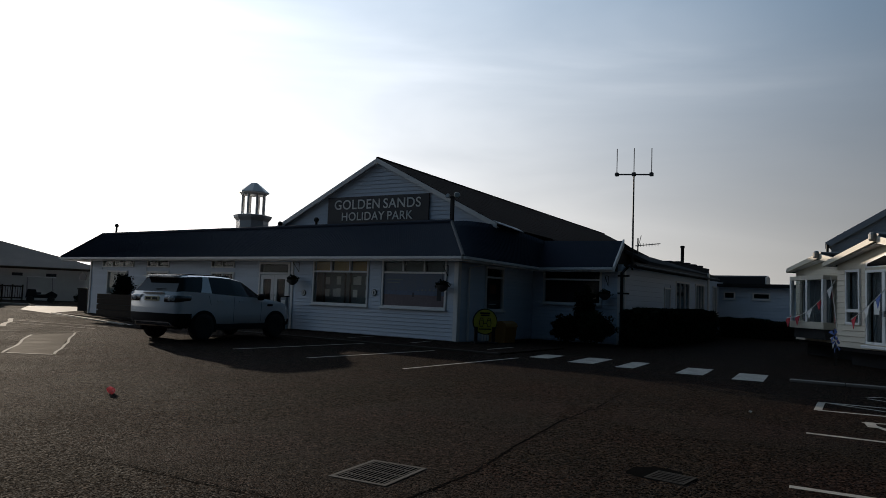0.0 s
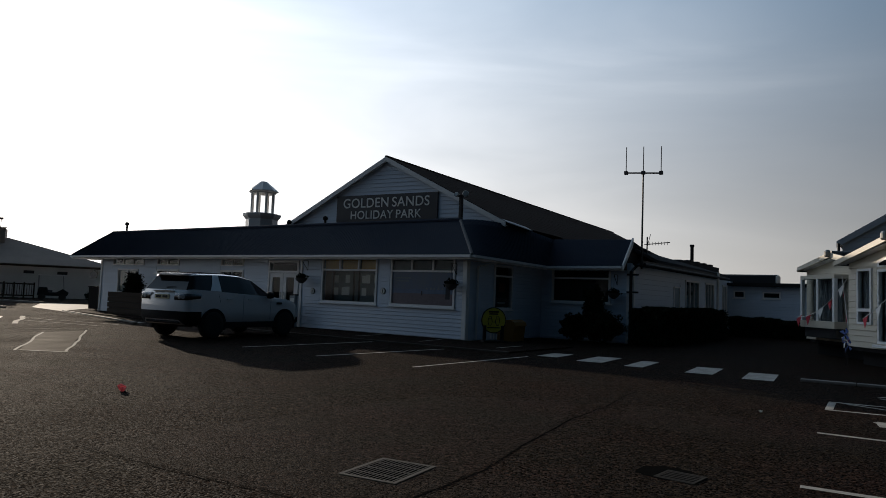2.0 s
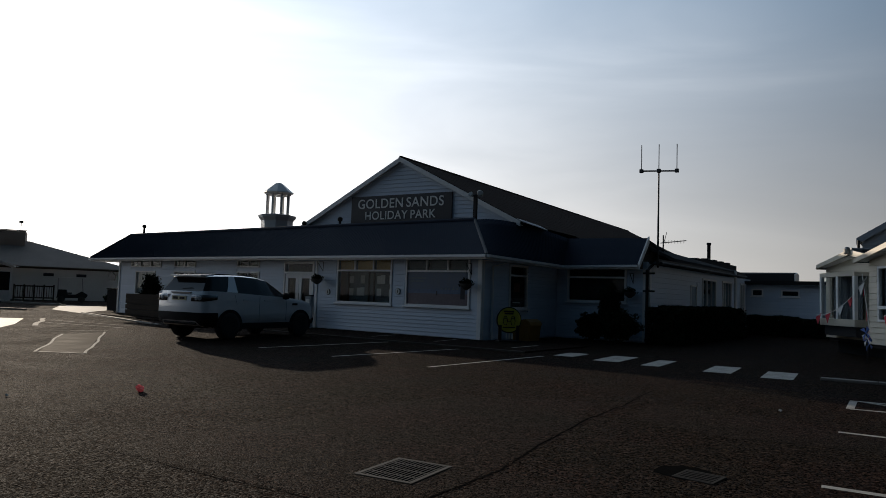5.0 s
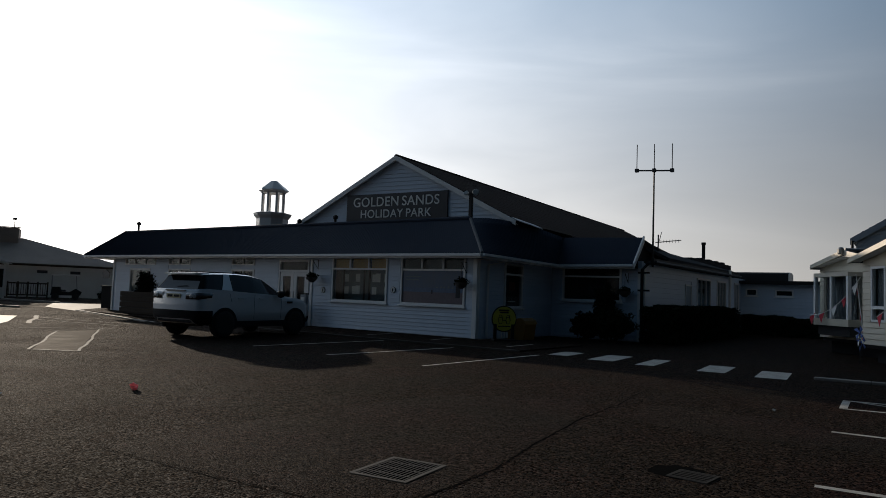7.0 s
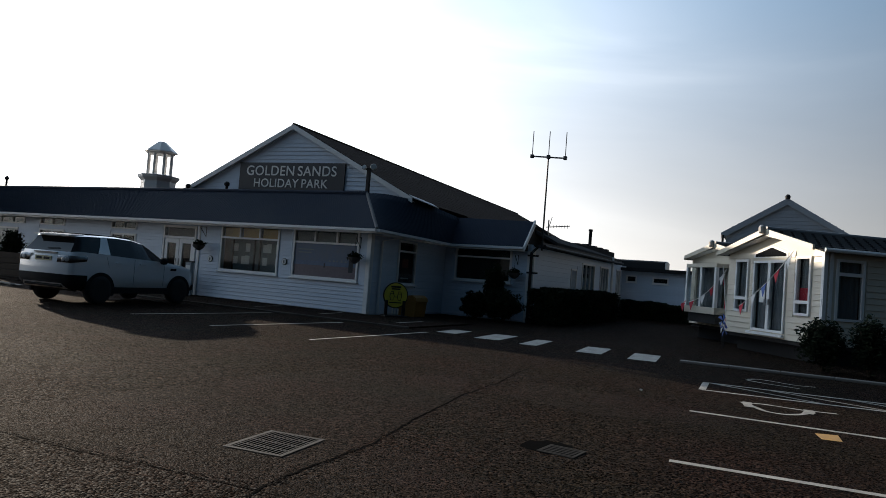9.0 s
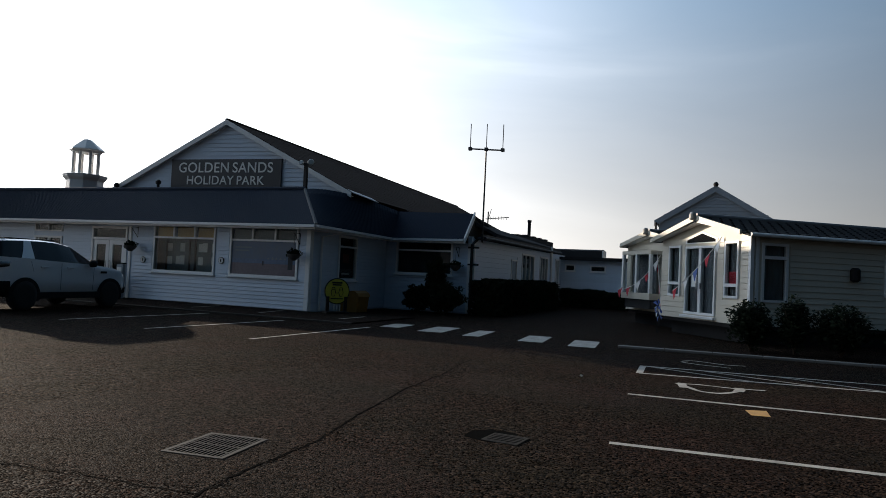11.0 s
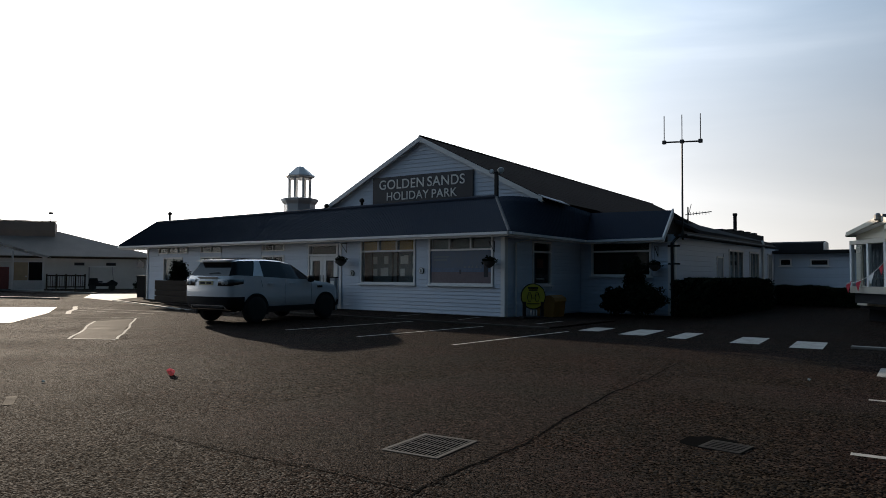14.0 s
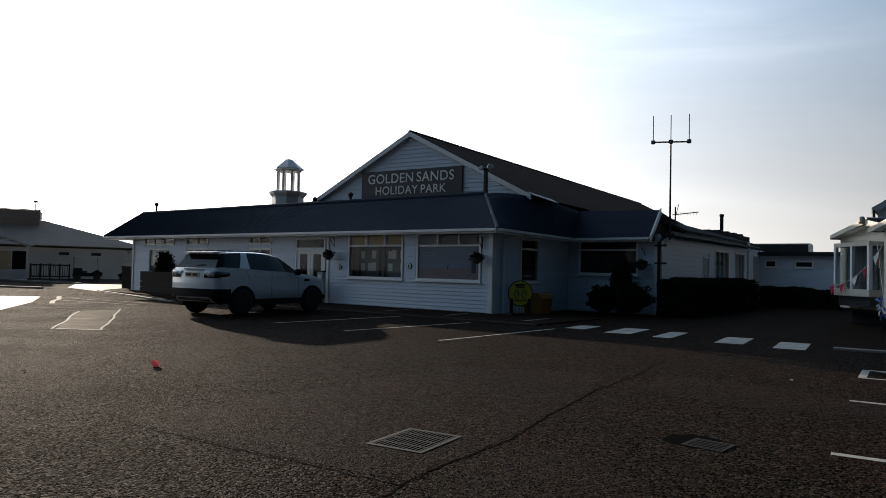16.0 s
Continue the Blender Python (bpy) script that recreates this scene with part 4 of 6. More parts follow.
def round_sign():
    m = BLD @ pose(0.95, 0.12, 0.04, 0, 0, 50)
    s = thing("pavement_sign", m, "round yellow pavement sign with black rim on black legs", "sign")
    part("rim", lathe([(0.395, 0.0), (0.395, 0.035), (0.37, 0.04)], 40), M_BLACK, s, m=pose(0, 0.02, 0.66, 90, 0, 0))
    part("face", lathe([(0.365, 0.0), (0.365, 0.042)], 40), M_YELLOW, s, "yellow printed face", m=pose(0, 0.02, 0.66, 90, 0, 0))
    for x in (-0.12, 0.12):
        part("figure_mark", tube([(x + a, -0.026, z) for a, z in ((-0.05, 0.71), (-0.07, 0.62), (-0.035, 0.51), (0.035, 0.51), (0.07, 0.62), (0.05, 0.71), (0.035, 0.77), (-0.035, 0.77), (-0.05, 0.71))], 0.011, 5), M_BLACK, s)
        part("figure_mark", boxes((x - 0.05, x + 0.05, -0.03, -0.024, 0.695, 0.71)), M_BLACK, s)
    part("figure_mark", boxes((-0.045, 0.045, -0.03, -0.024, 0.6, 0.615)), M_BLACK, s)
    part("caption_bar", boxes((-0.17, 0.15, -0.03, -0.024, 0.89, 0.94)), M_BLACK, s)
    part("caption_bar", boxes((-0.15, 0.13, -0.03, -0.024, 0.83, 0.87)), M_BLACK, s)
    part("caption_bar", boxes((-0.2, 0.2, -0.03, -0.024, 0.42, 0.45)), M_BLACK, s)
    for x in (-0.28, 0.28):
        part("leg", boxes((x - 0.05, x + 0.05, -0.03, 0.03, 0.0, 0.5), bevel=0.01), M_BLACK, s)
    part("base", boxes((-0.36, 0.36, -0.2, 0.24, 0.0, 0.05), bevel=0.015), M_BLACK, s)
    for x in (-0.1, -0.01, 0.08):
        part("caption_bar", boxes((x, x + 0.04, -0.032, -0.03, 0.08, 0.26)), M_PAPER, s)
    b = thing("grit_bin", BLD @ pose(0.5, 1.95, 0.0, 0, 0, 90), "yellow plastic grit bin against the wall", "grit bin")
    part("body", prism([(-0.3, 0.0), (0.3, 0.0), (0.36, 0.5), (-0.36, 0.5)], "x", -0.36, 0.36), M_GRIT, b)
    part("lid", prism([(-0.39, 0.503), (0.39, 0.503), (0.34, 0.62), (-0.2, 0.7), (-0.34, 0.62)], "x", -0.39, 0.39), M_GRIT, b)


round_sign()


# ---- planting ----
def bush(name, m, radii, count, size, label, seed, category="bush", pot=None):
    b = thing(name, m, label, category)
    rng = random.Random(seed)
    bm = bmesh.new()
    for _ in range(9):
        a = rng.uniform(0, 6.3)
        tube([(0, 0, 0), (radii[0] * 0.3 * math.cos(a), radii[1] * 0.3 * math.sin(a), radii[2] * 0.8), (radii[0] * 0.6 * math.cos(a), radii[1] * 0.6 * math.sin(a), radii[2] * 1.4)], 0.02, 5, bm, taper=0.3)
    part("branches", bm, M_WOOD, b)
    bm = bmesh.new()
    leaves(bm, (0, 0, radii[2]), radii, count, size, rng, 0.35)
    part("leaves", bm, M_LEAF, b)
    return b


def hedge(m, y0, y1, high, depth, count, label, seed):
    h = thing("hedge", m, label, "hedge", kind="stuff")
    rng = random.Random(seed)
    bm = bmesh.new()
    for _ in range(count):
        y = rng.uniform(y0, y1)
        top = high + 0.13 * noise.noise(Vector((y * 0.9, seed, 3))) + 0.06 * noise.noise(Vector((y * 4, 1, seed)))
        end = min(y - y0, y1 - y)
        x = rng.uniform(-depth, depth)
        if abs(x) > depth * 0.7 or end < 0.25 or rng.random() < 0.25:
            z = rng.uniform(0.03, top)
        else:
            z = top - abs(rng.gauss(0, 0.08))
        p = Vector((x + 0.1 * noise.noise(Vector((y * 2, z * 2, 0))), y + 0.1 * noise.noise(Vector((x * 3, z * 2, 5))), z))
        a = Vector((rng.gauss(0, 1), rng.gauss(0, 1), rng.gauss(0, 1))).normalized()
        b = a.orthogonal().normalized()
        s = rng.uniform(0.04, 0.085)
        bm.faces.new([bm.verts.new(p + q) for q in (a * s, b * s * 0.5, -a * s, -b * s * 0.5)])
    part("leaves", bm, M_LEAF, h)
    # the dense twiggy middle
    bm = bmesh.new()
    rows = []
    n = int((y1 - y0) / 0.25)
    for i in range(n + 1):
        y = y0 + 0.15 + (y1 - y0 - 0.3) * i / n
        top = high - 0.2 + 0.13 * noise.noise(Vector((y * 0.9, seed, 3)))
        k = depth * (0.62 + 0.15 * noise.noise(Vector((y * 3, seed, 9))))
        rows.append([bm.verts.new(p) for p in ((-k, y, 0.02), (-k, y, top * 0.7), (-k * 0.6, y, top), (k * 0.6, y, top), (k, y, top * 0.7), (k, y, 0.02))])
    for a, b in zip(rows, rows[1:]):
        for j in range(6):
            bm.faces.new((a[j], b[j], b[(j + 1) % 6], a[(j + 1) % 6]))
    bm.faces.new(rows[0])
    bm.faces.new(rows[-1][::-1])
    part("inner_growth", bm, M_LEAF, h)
    bm = bmesh.new()
    y = y0 + 0.3
    while y < y1 - 0.2:
        tube([(0, y, 0), (rng.uniform(-0.1, 0.1), y + rng.uniform(-0.1, 0.1), high * 0.85)], 0.03, 5, bm, taper=0.4)
        y += 0.3
    part("stems", bm, M_WOOD, h)


hedge(BLD @ pose(4.2, 8.4, 0), -4.1, 4.6, 1.22, 0.6, 20000, "dense dark clipped hedge along the long wing", 9)
hedge(BLD @ pose(8.0, 17.6, 0, 0, 0, 90), -5.0, 4.3, 0.9, 0.45, 26000, "dark hedge growing along the yard wall", 12)
bush("shrub", BLD @ pose(2.5, 4.1, 0), (0.5, 0.45, 1.08), 4200, 0.06, "tall dark evergreen shrub against the wing window", 21)
bush("shrub", BLD @ pose(1.95, 3.9, 0), (0.72, 0.5, 0.52), 3400, 0.06, "low rounded dark shrub in front of the wing", 22)
bush("shrub", BLD @ pose(2.95, 3.75, 0), (0.9, 0.55, 0.58), 5200, 0.06, "low spreading dark shrub in front of the wing", 23)
PLB = BLD @ pose(-17.1, -0.75, 0)
pl = thing("planter", PLB, "long dark timber planter against the front wall", "planter")
for z in (0.08, 0.33, 0.58, 0.8):
    part("board", boxes((-1.5, 1.4, -0.42, -0.38, z, z + 0.21), bevel=0.008), M_WOOD, pl)
    part("board", boxes((-1.5, -1.46, -0.378, 0.42, z, z + 0.21), bevel=0.008), M_WOOD, pl)
part("soil", boxes((-1.45, 1.39, -0.37, 0.42, 0.0, 0.88)), M_TERRACOTTA, pl)
bush("conifer", PLB @ pose(-0.15, 0.0, 0.62), (0.72, 0.42, 0.72), 3400, 0.055, "dark upright conifer growing in the planter", 25, "conifer")
bush("planter_plant", PLB @ pose(-0.45, 0.0, 0.88), (0.6, 0.36, 0.14), 500, 0.05, "low trailing plants in the planter", 26, "plant")


# ---- the white car ----
STATIONS = [(-0.88, 0.80, 0.50, 1.27, 1.685, 0.62), (-0.85, 0.87, 0.43, 1.28, 1.695, 0.66), (-0.74, 0.93, 0.37, 1.29, 1.71, 0.68), (-0.4, 0.95, 0.33, 1.28, 1.725, 0.69), (0.0, 0.955, 0.31, 1.265, 1.735, 0.69),
            (0.6, 0.96, 0.30, 1.235, 1.745, 0.69), (1.1, 0.96, 0.30, 1.21, 1.725, 0.69), (1.55, 0.955, 0.30, 1.19, 1.65, 0.68), (2.0, 0.95, 0.30, 1.17, 1.42, 0.70), (2.45, 0.945, 0.30, 1.13, 1.17, 0.74),
            (2.9, 0.93, 0.32, 1.08, 1.13, 0.70), (3.25, 0.90, 0.36, 1.0, 1.06, 0.62), (3.43, 0.80, 0.42, 0.88, 0.94, 0.5), (3.5, 0.64, 0.5, 0.74, 0.79, 0.4)]


def lean(x, z):
    """The tailgate leans forward over the lamps and the bumper tucks in below."""
    k = min(1.0, max(0.0, (z - 1.05) / 0.62))
    fade = min(1.0, max(0.0, 1.0 - (x + 0.88) / 1.0))
    return x + (0.3 * k * k * (3 - 2 * k) + 0.12 * max(0.0, 0.6 - z)) * fade


def station(x):
    for a, b in zip(STATIONS, STATIONS[1:]):
        if a[0] <= x <= b[0]:
            k = (x - a[0]) / (b[0] - a[0])
            return [p + (q - p) * k for p, q in zip(a, b)]
    return list(STATIONS[-1] if x > 3 else STATIONS[0])


def flank(x, k, side, out=0.0):
    """A point of the car's glasshouse: k = 0 at the belt, 1 at the roof's edge."""
    _, w, zb, belt, roof, wr = station(x)
    y = w * 0.965 + (wr - w * 0.965) * k
    z = belt + (roof - 0.05 - belt) * k + out * 0.3
    return Vector((lean(x, z), side * (y + out), z))


def car():
    c = thing("car", pose(-5.88, 19.28, 0, 0, 0, 57.87), "white four-wheel-drive estate car parked by the entrance", "car")
    bm = bmesh.new()
    rings = []
    for i in range(65):
        x = STATIONS[0][0] + (STATIONS[-1][0] - STATIONS[0][0]) * i / 64
        _, w, zb, belt, roof, wr = station(x)
        half = [(w * 0.8, zb), (w * 0.985, zb + 0.1), (w, 0.72), (w * 0.998, 0.84), (w * 0.988, (0.84 + belt) / 2 + 0.02), (w * 0.965, belt), (wr + (w * 0.965 - wr) * 0.38, belt + (roof - 0.05 - belt) * 0.65), (wr, roof - 0.05), (wr * 0.9, roof - 0.018), (wr * 0.5, roof - 0.003)]
        if x > 2.9:
            half[2], half[3] = (w, min(0.72, belt - 0.2)), (w * 0.998, min(0.84, belt - 0.1))
        rings.append([bm.verts.new((lean(x, z), -y, z)) for y, z in half] + [bm.verts.new((lean(x, z), y, z)) for y, z in half[::-1]])
    n = len(rings[0])
    dark, low, back = [], [], []
    for a, b in zip(rings, rings[1:]):
        x = (a[0].co.x + b[0].co.x) / 2
        for k in range(n):
            f = (a[k], a[(k + 1) % n], b[(k + 1) % n], b[k])
            j = min(k, n - 2 - k)                  # 5, 6: flank of the glasshouse; 7 and up: over the top
            if (j in (5, 6) and x < 2.12) or (j >= 7 and 1.58 < x < 2.42):
                dark.append([v.co.copy() for v in f])
            elif j in (0, 1) and x < -0.4:
                low.append([v.co.copy() for v in f])
            else:
                bm.faces.new(f)
    # the tailgate, strip by strip from the bumper to the roof
    for k in range(9):
        f = (rings[0][k], rings[0][k + 1], rings[0][n - 2 - k], rings[0][n - 1 - k])
        if k in (0, 1):
            low.append([v.co.copy() for v in f])
        elif k in (5, 6):
            back.append([v.co.copy() for v in f])
        else:
            bm.faces.new(f)
    bm.faces.new(rings[-1])
    part("body", bm, M_CAR, c, "glossy white painted body", smooth=True)
    for nm, faces, lab in (("glasshouse", dark, "dark tinted wraparound glass"), ("rear_window", back, "dark tinted tailgate window")):
        gb = bmesh.new()
        for f in faces:
            gb.faces.new([gb.verts.new(p) for p in f])
        bmesh.ops.remove_doubles(gb, verts=gb.verts, dist=0.0005)
        part(nm, gb, M_CARGLASS, c, lab, smooth=True)
    part("rear_wiper", tube([(-0.77, 0.02, 1.33), (-0.76, -0.36, 1.36)], 0.008, 5), M_CLADDING, c)

    def flank_panel(nm, x0b, x1b, x0t, x1t, side, k0=0.05, k1=0.93):
        bm = bmesh.new()
        rows = []
        for j in range(5):
            k = k0 + (k1 - k0) * j / 4
            a, b = x0b + (x0t - x0b) * j / 4, x1b + (x1t - x1b) * j / 4
            rows.append([bm.verts.new(flank(a + (b - a) * i / 12, k, side, 0.008)) for i in range(13)])
        for r, s in zip(rows, rows[1:]):
            for i in range(12):
                bm.faces.new((r[i], r[i + 1], s[i + 1], s[i]))
        part(nm, bm, M_CAR, c, "white slanting rear pillar", smooth=True)
    for side in (-1, 1):
        flank_panel("rear_pillar", -0.14, 0.26, 0.1, 0.3, side, 0.0, 1.0)
        part("door_seam", tube([(1.05, side * 0.966, 0.5), (1.05, side * 0.962, 1.18)], 0.004, 4), M_BLACK, c)
        part("door_seam", tube([(0.22, side * 0.966, 0.95), (0.14, side * 0.955, 1.2)], 0.004, 4), M_BLACK, c)
        part("door_seam", tube([(2.12, side * 0.956, 0.5), (2.14, side * 0.952, 1.1)], 0.004, 4), M_BLACK, c)
        for x in (0.42, 1.22):
            part("door_handle", boxes((x, x + 0.2, side * 0.975 - 0.016, side * 0.975 + 0.016, 1.05, 1.085), bevel=0.008), M_CAR, c)
        part("sill", boxes((0.3, 2.45, side * 0.95 - 0.03, side * 0.95 + 0.03, 0.29, 0.45), bevel=0.012), M_CLADDING, c, "black plastic sill")
        part("wing_vent", boxes((2.38, 2.6, side * 0.952 - 0.008, side * 0.952 + 0.008, 0.94, 1.0), bevel=0.006), M_CLADDING, c)
        mir = part("mirror", lathe([(0.02, -0.1), (0.09, -0.07), (0.1, 0.0), (0.085, 0.08), (0.03, 0.1)], 12), M_CLADDING, c, "black door mirror", m=pose(1.98, side * 1.06, 1.2, 0, 90, 20 * side), smooth=True)
        # wheels with their arches
        for x in (0.0, 2.74):
            # a filled disc: the black also stands for shade inside the wheel well
            arch = bmesh.new()
            ring = [(0.44 * math.cos(a), 0.44 * math.sin(a)) for a in [math.pi * k / 20 for k in range(-2, 23)]]
            prism([(x + p, 0.37 + q) for p, q in ring], "y", side * 0.9, side * 0.972, arch)
            part("wheel_arch", arch, M_CLADDING, c, "black plastic wheel arch, filled in for the shade of its well")
            wheel = part("wheel", lathe([(0.23, -0.12), (0.33, -0.12), (0.365, -0.08), (0.37, 0.0), (0.365, 0.08), (0.33, 0.12), (0.23, 0.12)], 32), M_RUBBER, c, "black tyre", m=pose(x, side * 0.875, 0.37, 90, 0, 0), smooth=True)
            rim = part("rim", lathe([(0.24, -0.06), (0.245, 0.1), (0.225, 0.115), (0.21, 0.07), (0.06, 0.05), (0.05, 0.09), (0.01, 0.09)], 24), M_CLADDING, wheel, "dark wheel rim", m=pose(0, 0, 0, 0 if side < 0 else 180, 0, 0))
            for k in range(5):
                a = 2 * math.pi * k / 5
                bmx = boxes((0.05, 0.22, -0.03, 0.03, 0.085, 0.11))
                part("spoke", bmx, M_ALLOY, wheel, m=pose(0, 0, 0, 0 if side < 0 else 180, 0, math.degrees(a)))
        # lamps
        lamp = bmesh.new()
        plan = [(-0.893, 0.46), (-0.893, 0.62), (-0.89, 0.78)] + [(x, station(x)[1] * 0.99 + 0.012) for x in (-0.87, -0.84, -0.75, -0.65, -0.55, -0.45)]
        rows = []
        for i, (x, y) in enumerate(plan):
            rise = 0.055 * max(0, i - 4) / 4
            rows.append([lamp.verts.new((x + a, side * (y - b), z)) for z, a, b in ((1.0 + rise, 0.06, 0.06), (1.01 + rise, 0, 0), (1.175, 0.02, 0), (1.185, 0.07, 0.06))])
        for a, b in zip(rows, rows[1:]):
            for k in range(3):
                lamp.faces.new((a[k], a[k + 1], b[k + 1], b[k]))
        lamp = part("tail_lamp", lamp, M_SMOKE, c, "smoked wraparound tail lamp", smooth=True)
        for y in (0.66, 0.78):
            part("tail_lamp_lens", lathe([(0.02, 0.012), (0.05, 0.008), (0.055, 0.0), (0.055, -0.03)], 16), M_CLEARLAMP, lamp, "clear round lamp lens", m=pose(-0.895 if y < 0.7 else -0.885, side * y, 1.09, 0, -90, 0 if y < 0.7 else -25 * side))
        part("headlamp", boxes((3.2, 3.4, side * 0.76 - 0.1, side * 0.76 + 0.12, 0.72, 0.86), bevel=0.03), M_CLEARLAMP, c)
    # spoiler, plate, rear bumper
    part("spoiler", prism([(-0.74, 1.655), (-0.3, 1.69), (-0.3, 1.727), (-0.74, 1.69)], "y", -0.6, 0.6), M_CAR, c)
    bb = bmesh.new()
    for f in low:
        bb.faces.new([bb.verts.new(p) for p in f])
    bmesh.ops.remove_doubles(bb, verts=bb.verts, dist=0.0005)
    part("bumper", bb, M_CLADDING, c, "black lower rear bumper", smooth=True)
    part("skid_plate", prism([(-0.845, 0.42), (-0.4, 0.3), (-0.4, 0.4), (-0.84, 0.5)], "y", -0.62, 0.62), M_CLADDING, c)
    part("front_bumper", prism([(3.1, 0.3), (3.5, 0.4), (3.53, 0.56), (3.2, 0.46)], "y", -0.78, 0.78), M_CLADDING, c, "black lower front bumper")
    part("number_plate", boxes((-0.9, -0.875, -0.27, 0.27, 1.03, 1.14)), M_PLATE, c, "pale plate with plain bars")
    part("plate_bar", boxes((-0.905, -0.902, -0.22, -0.03, 1.055, 1.115)), M_BLACK, c)
    part("plate_bar", boxes((-0.905, -0.902, 0.03, 0.22, 1.055, 1.115)), M_BLACK, c)
    part("badge_strip", boxes((-0.86, -0.8, -0.38, 0.38, 1.215, 1.245)), M_ALLOY, c, "plain dull metal badge strip")
    part("roof_panel", boxes((-0.15, 1.2, -0.52, 0.52, 1.71, 1.754), bevel=0.006), M_CLADDING, c, "dark glass roof panel")


M_SMOKE = material("smoked_lamp_lens", (0.05, 0.045, 0.045), rough=0.15, vary=0.2, scale=10, grain=30, bump=0.0, coat=0.8)
M_CARGLASS = material("car_glass", (0.012, 0.013, 0.015), rough=0.08, vary=0.1, bump=0.0, spec=0.22)
car()


# ---- holiday caravans ----
def pan_roof(parent, x0, x1, y0, z0, y1, z1, name="roof_slope", mat=None):
    """A roof slope of stepped, waved tile sheet between an eave and a ridge."""
    part(name, slab([(x0, y0, z0), (x1, y0, z0), (x1, y1, z1), (x0, y1, z1)], 0.05), M_FELT, parent)
    bm = bmesh.new()
    n, m = 9, int((x1 - x0) / 0.3)
    for j in range(n):
        k0, k1 = j / n, (j + 1) / n
        for i in range(m):
            a = x0 + (x1 - x0) * (i + (0.5 if j % 2 else 0.0)) / m
            b = min(a + (x1 - x0) / m * 0.72, x1)
            v = [bm.verts.new((x, y0 + (y1 - y0) * k, z0 + (z1 - z0) * k + h)) for x, k, h in ((a, k0, 0.045), (b, k0, 0.045), (b, k1, 0.006), (a, k1, 0.006))]
            w = [bm.verts.new((x, y0 + (y1 - y0) * k0, z0 + (z1 - z0) * k0 + 0.002)) for x in (a, b)]
            bm.faces.new(v)
            bm.faces.new((v[0], v[1], w[1], w[0]))
    tagged(part("roof_tiles", bm, mat or M_METAL_TILE, parent), kind="stuff")


M_METAL_TILE = material("dark_metal_tile", (0.16, 0.16, 0.165), rough=0.5, vary=0.2, scale=1.5, grain=25, bump=0.1)


def folds(x0, x1, y, z0, z1, pitch=0.09, deep=0.02):
    """A hanging cloth with upright folds, standing across x."""
    n = max(4, int((x1 - x0) / pitch) * 4)
    bm = bmesh.new()
    rows = []
    for i in range(n + 1):
        x = x0 + (x1 - x0) * i / n
        d = y + deep * math.sin(i * math.pi / 2 + 0.7) + 0.3 * deep * math.sin(i * 0.9)
        rows.append([bm.verts.new((x, d + t, z)) for t in (0, 0.006) for z in (z0, z1)])
    for a, b in zip(rows, rows[1:]):
        bm.faces.new((a[0], b[0], b[1], a[1]))
        bm.faces.new((a[3], b[3], b[2], a[2]))
        bm.faces.new((a[1], b[1], b[3], a[3]))
        bm.faces.new((a[2], b[2], b[0], a[0]))
    return bm


M_VOILE = material("grey_curtain_cloth", (0.2, 0.215, 0.235), rough=0.9, vary=0.12, scale=5, grain=60, stretch=(4, 4, 0.5))


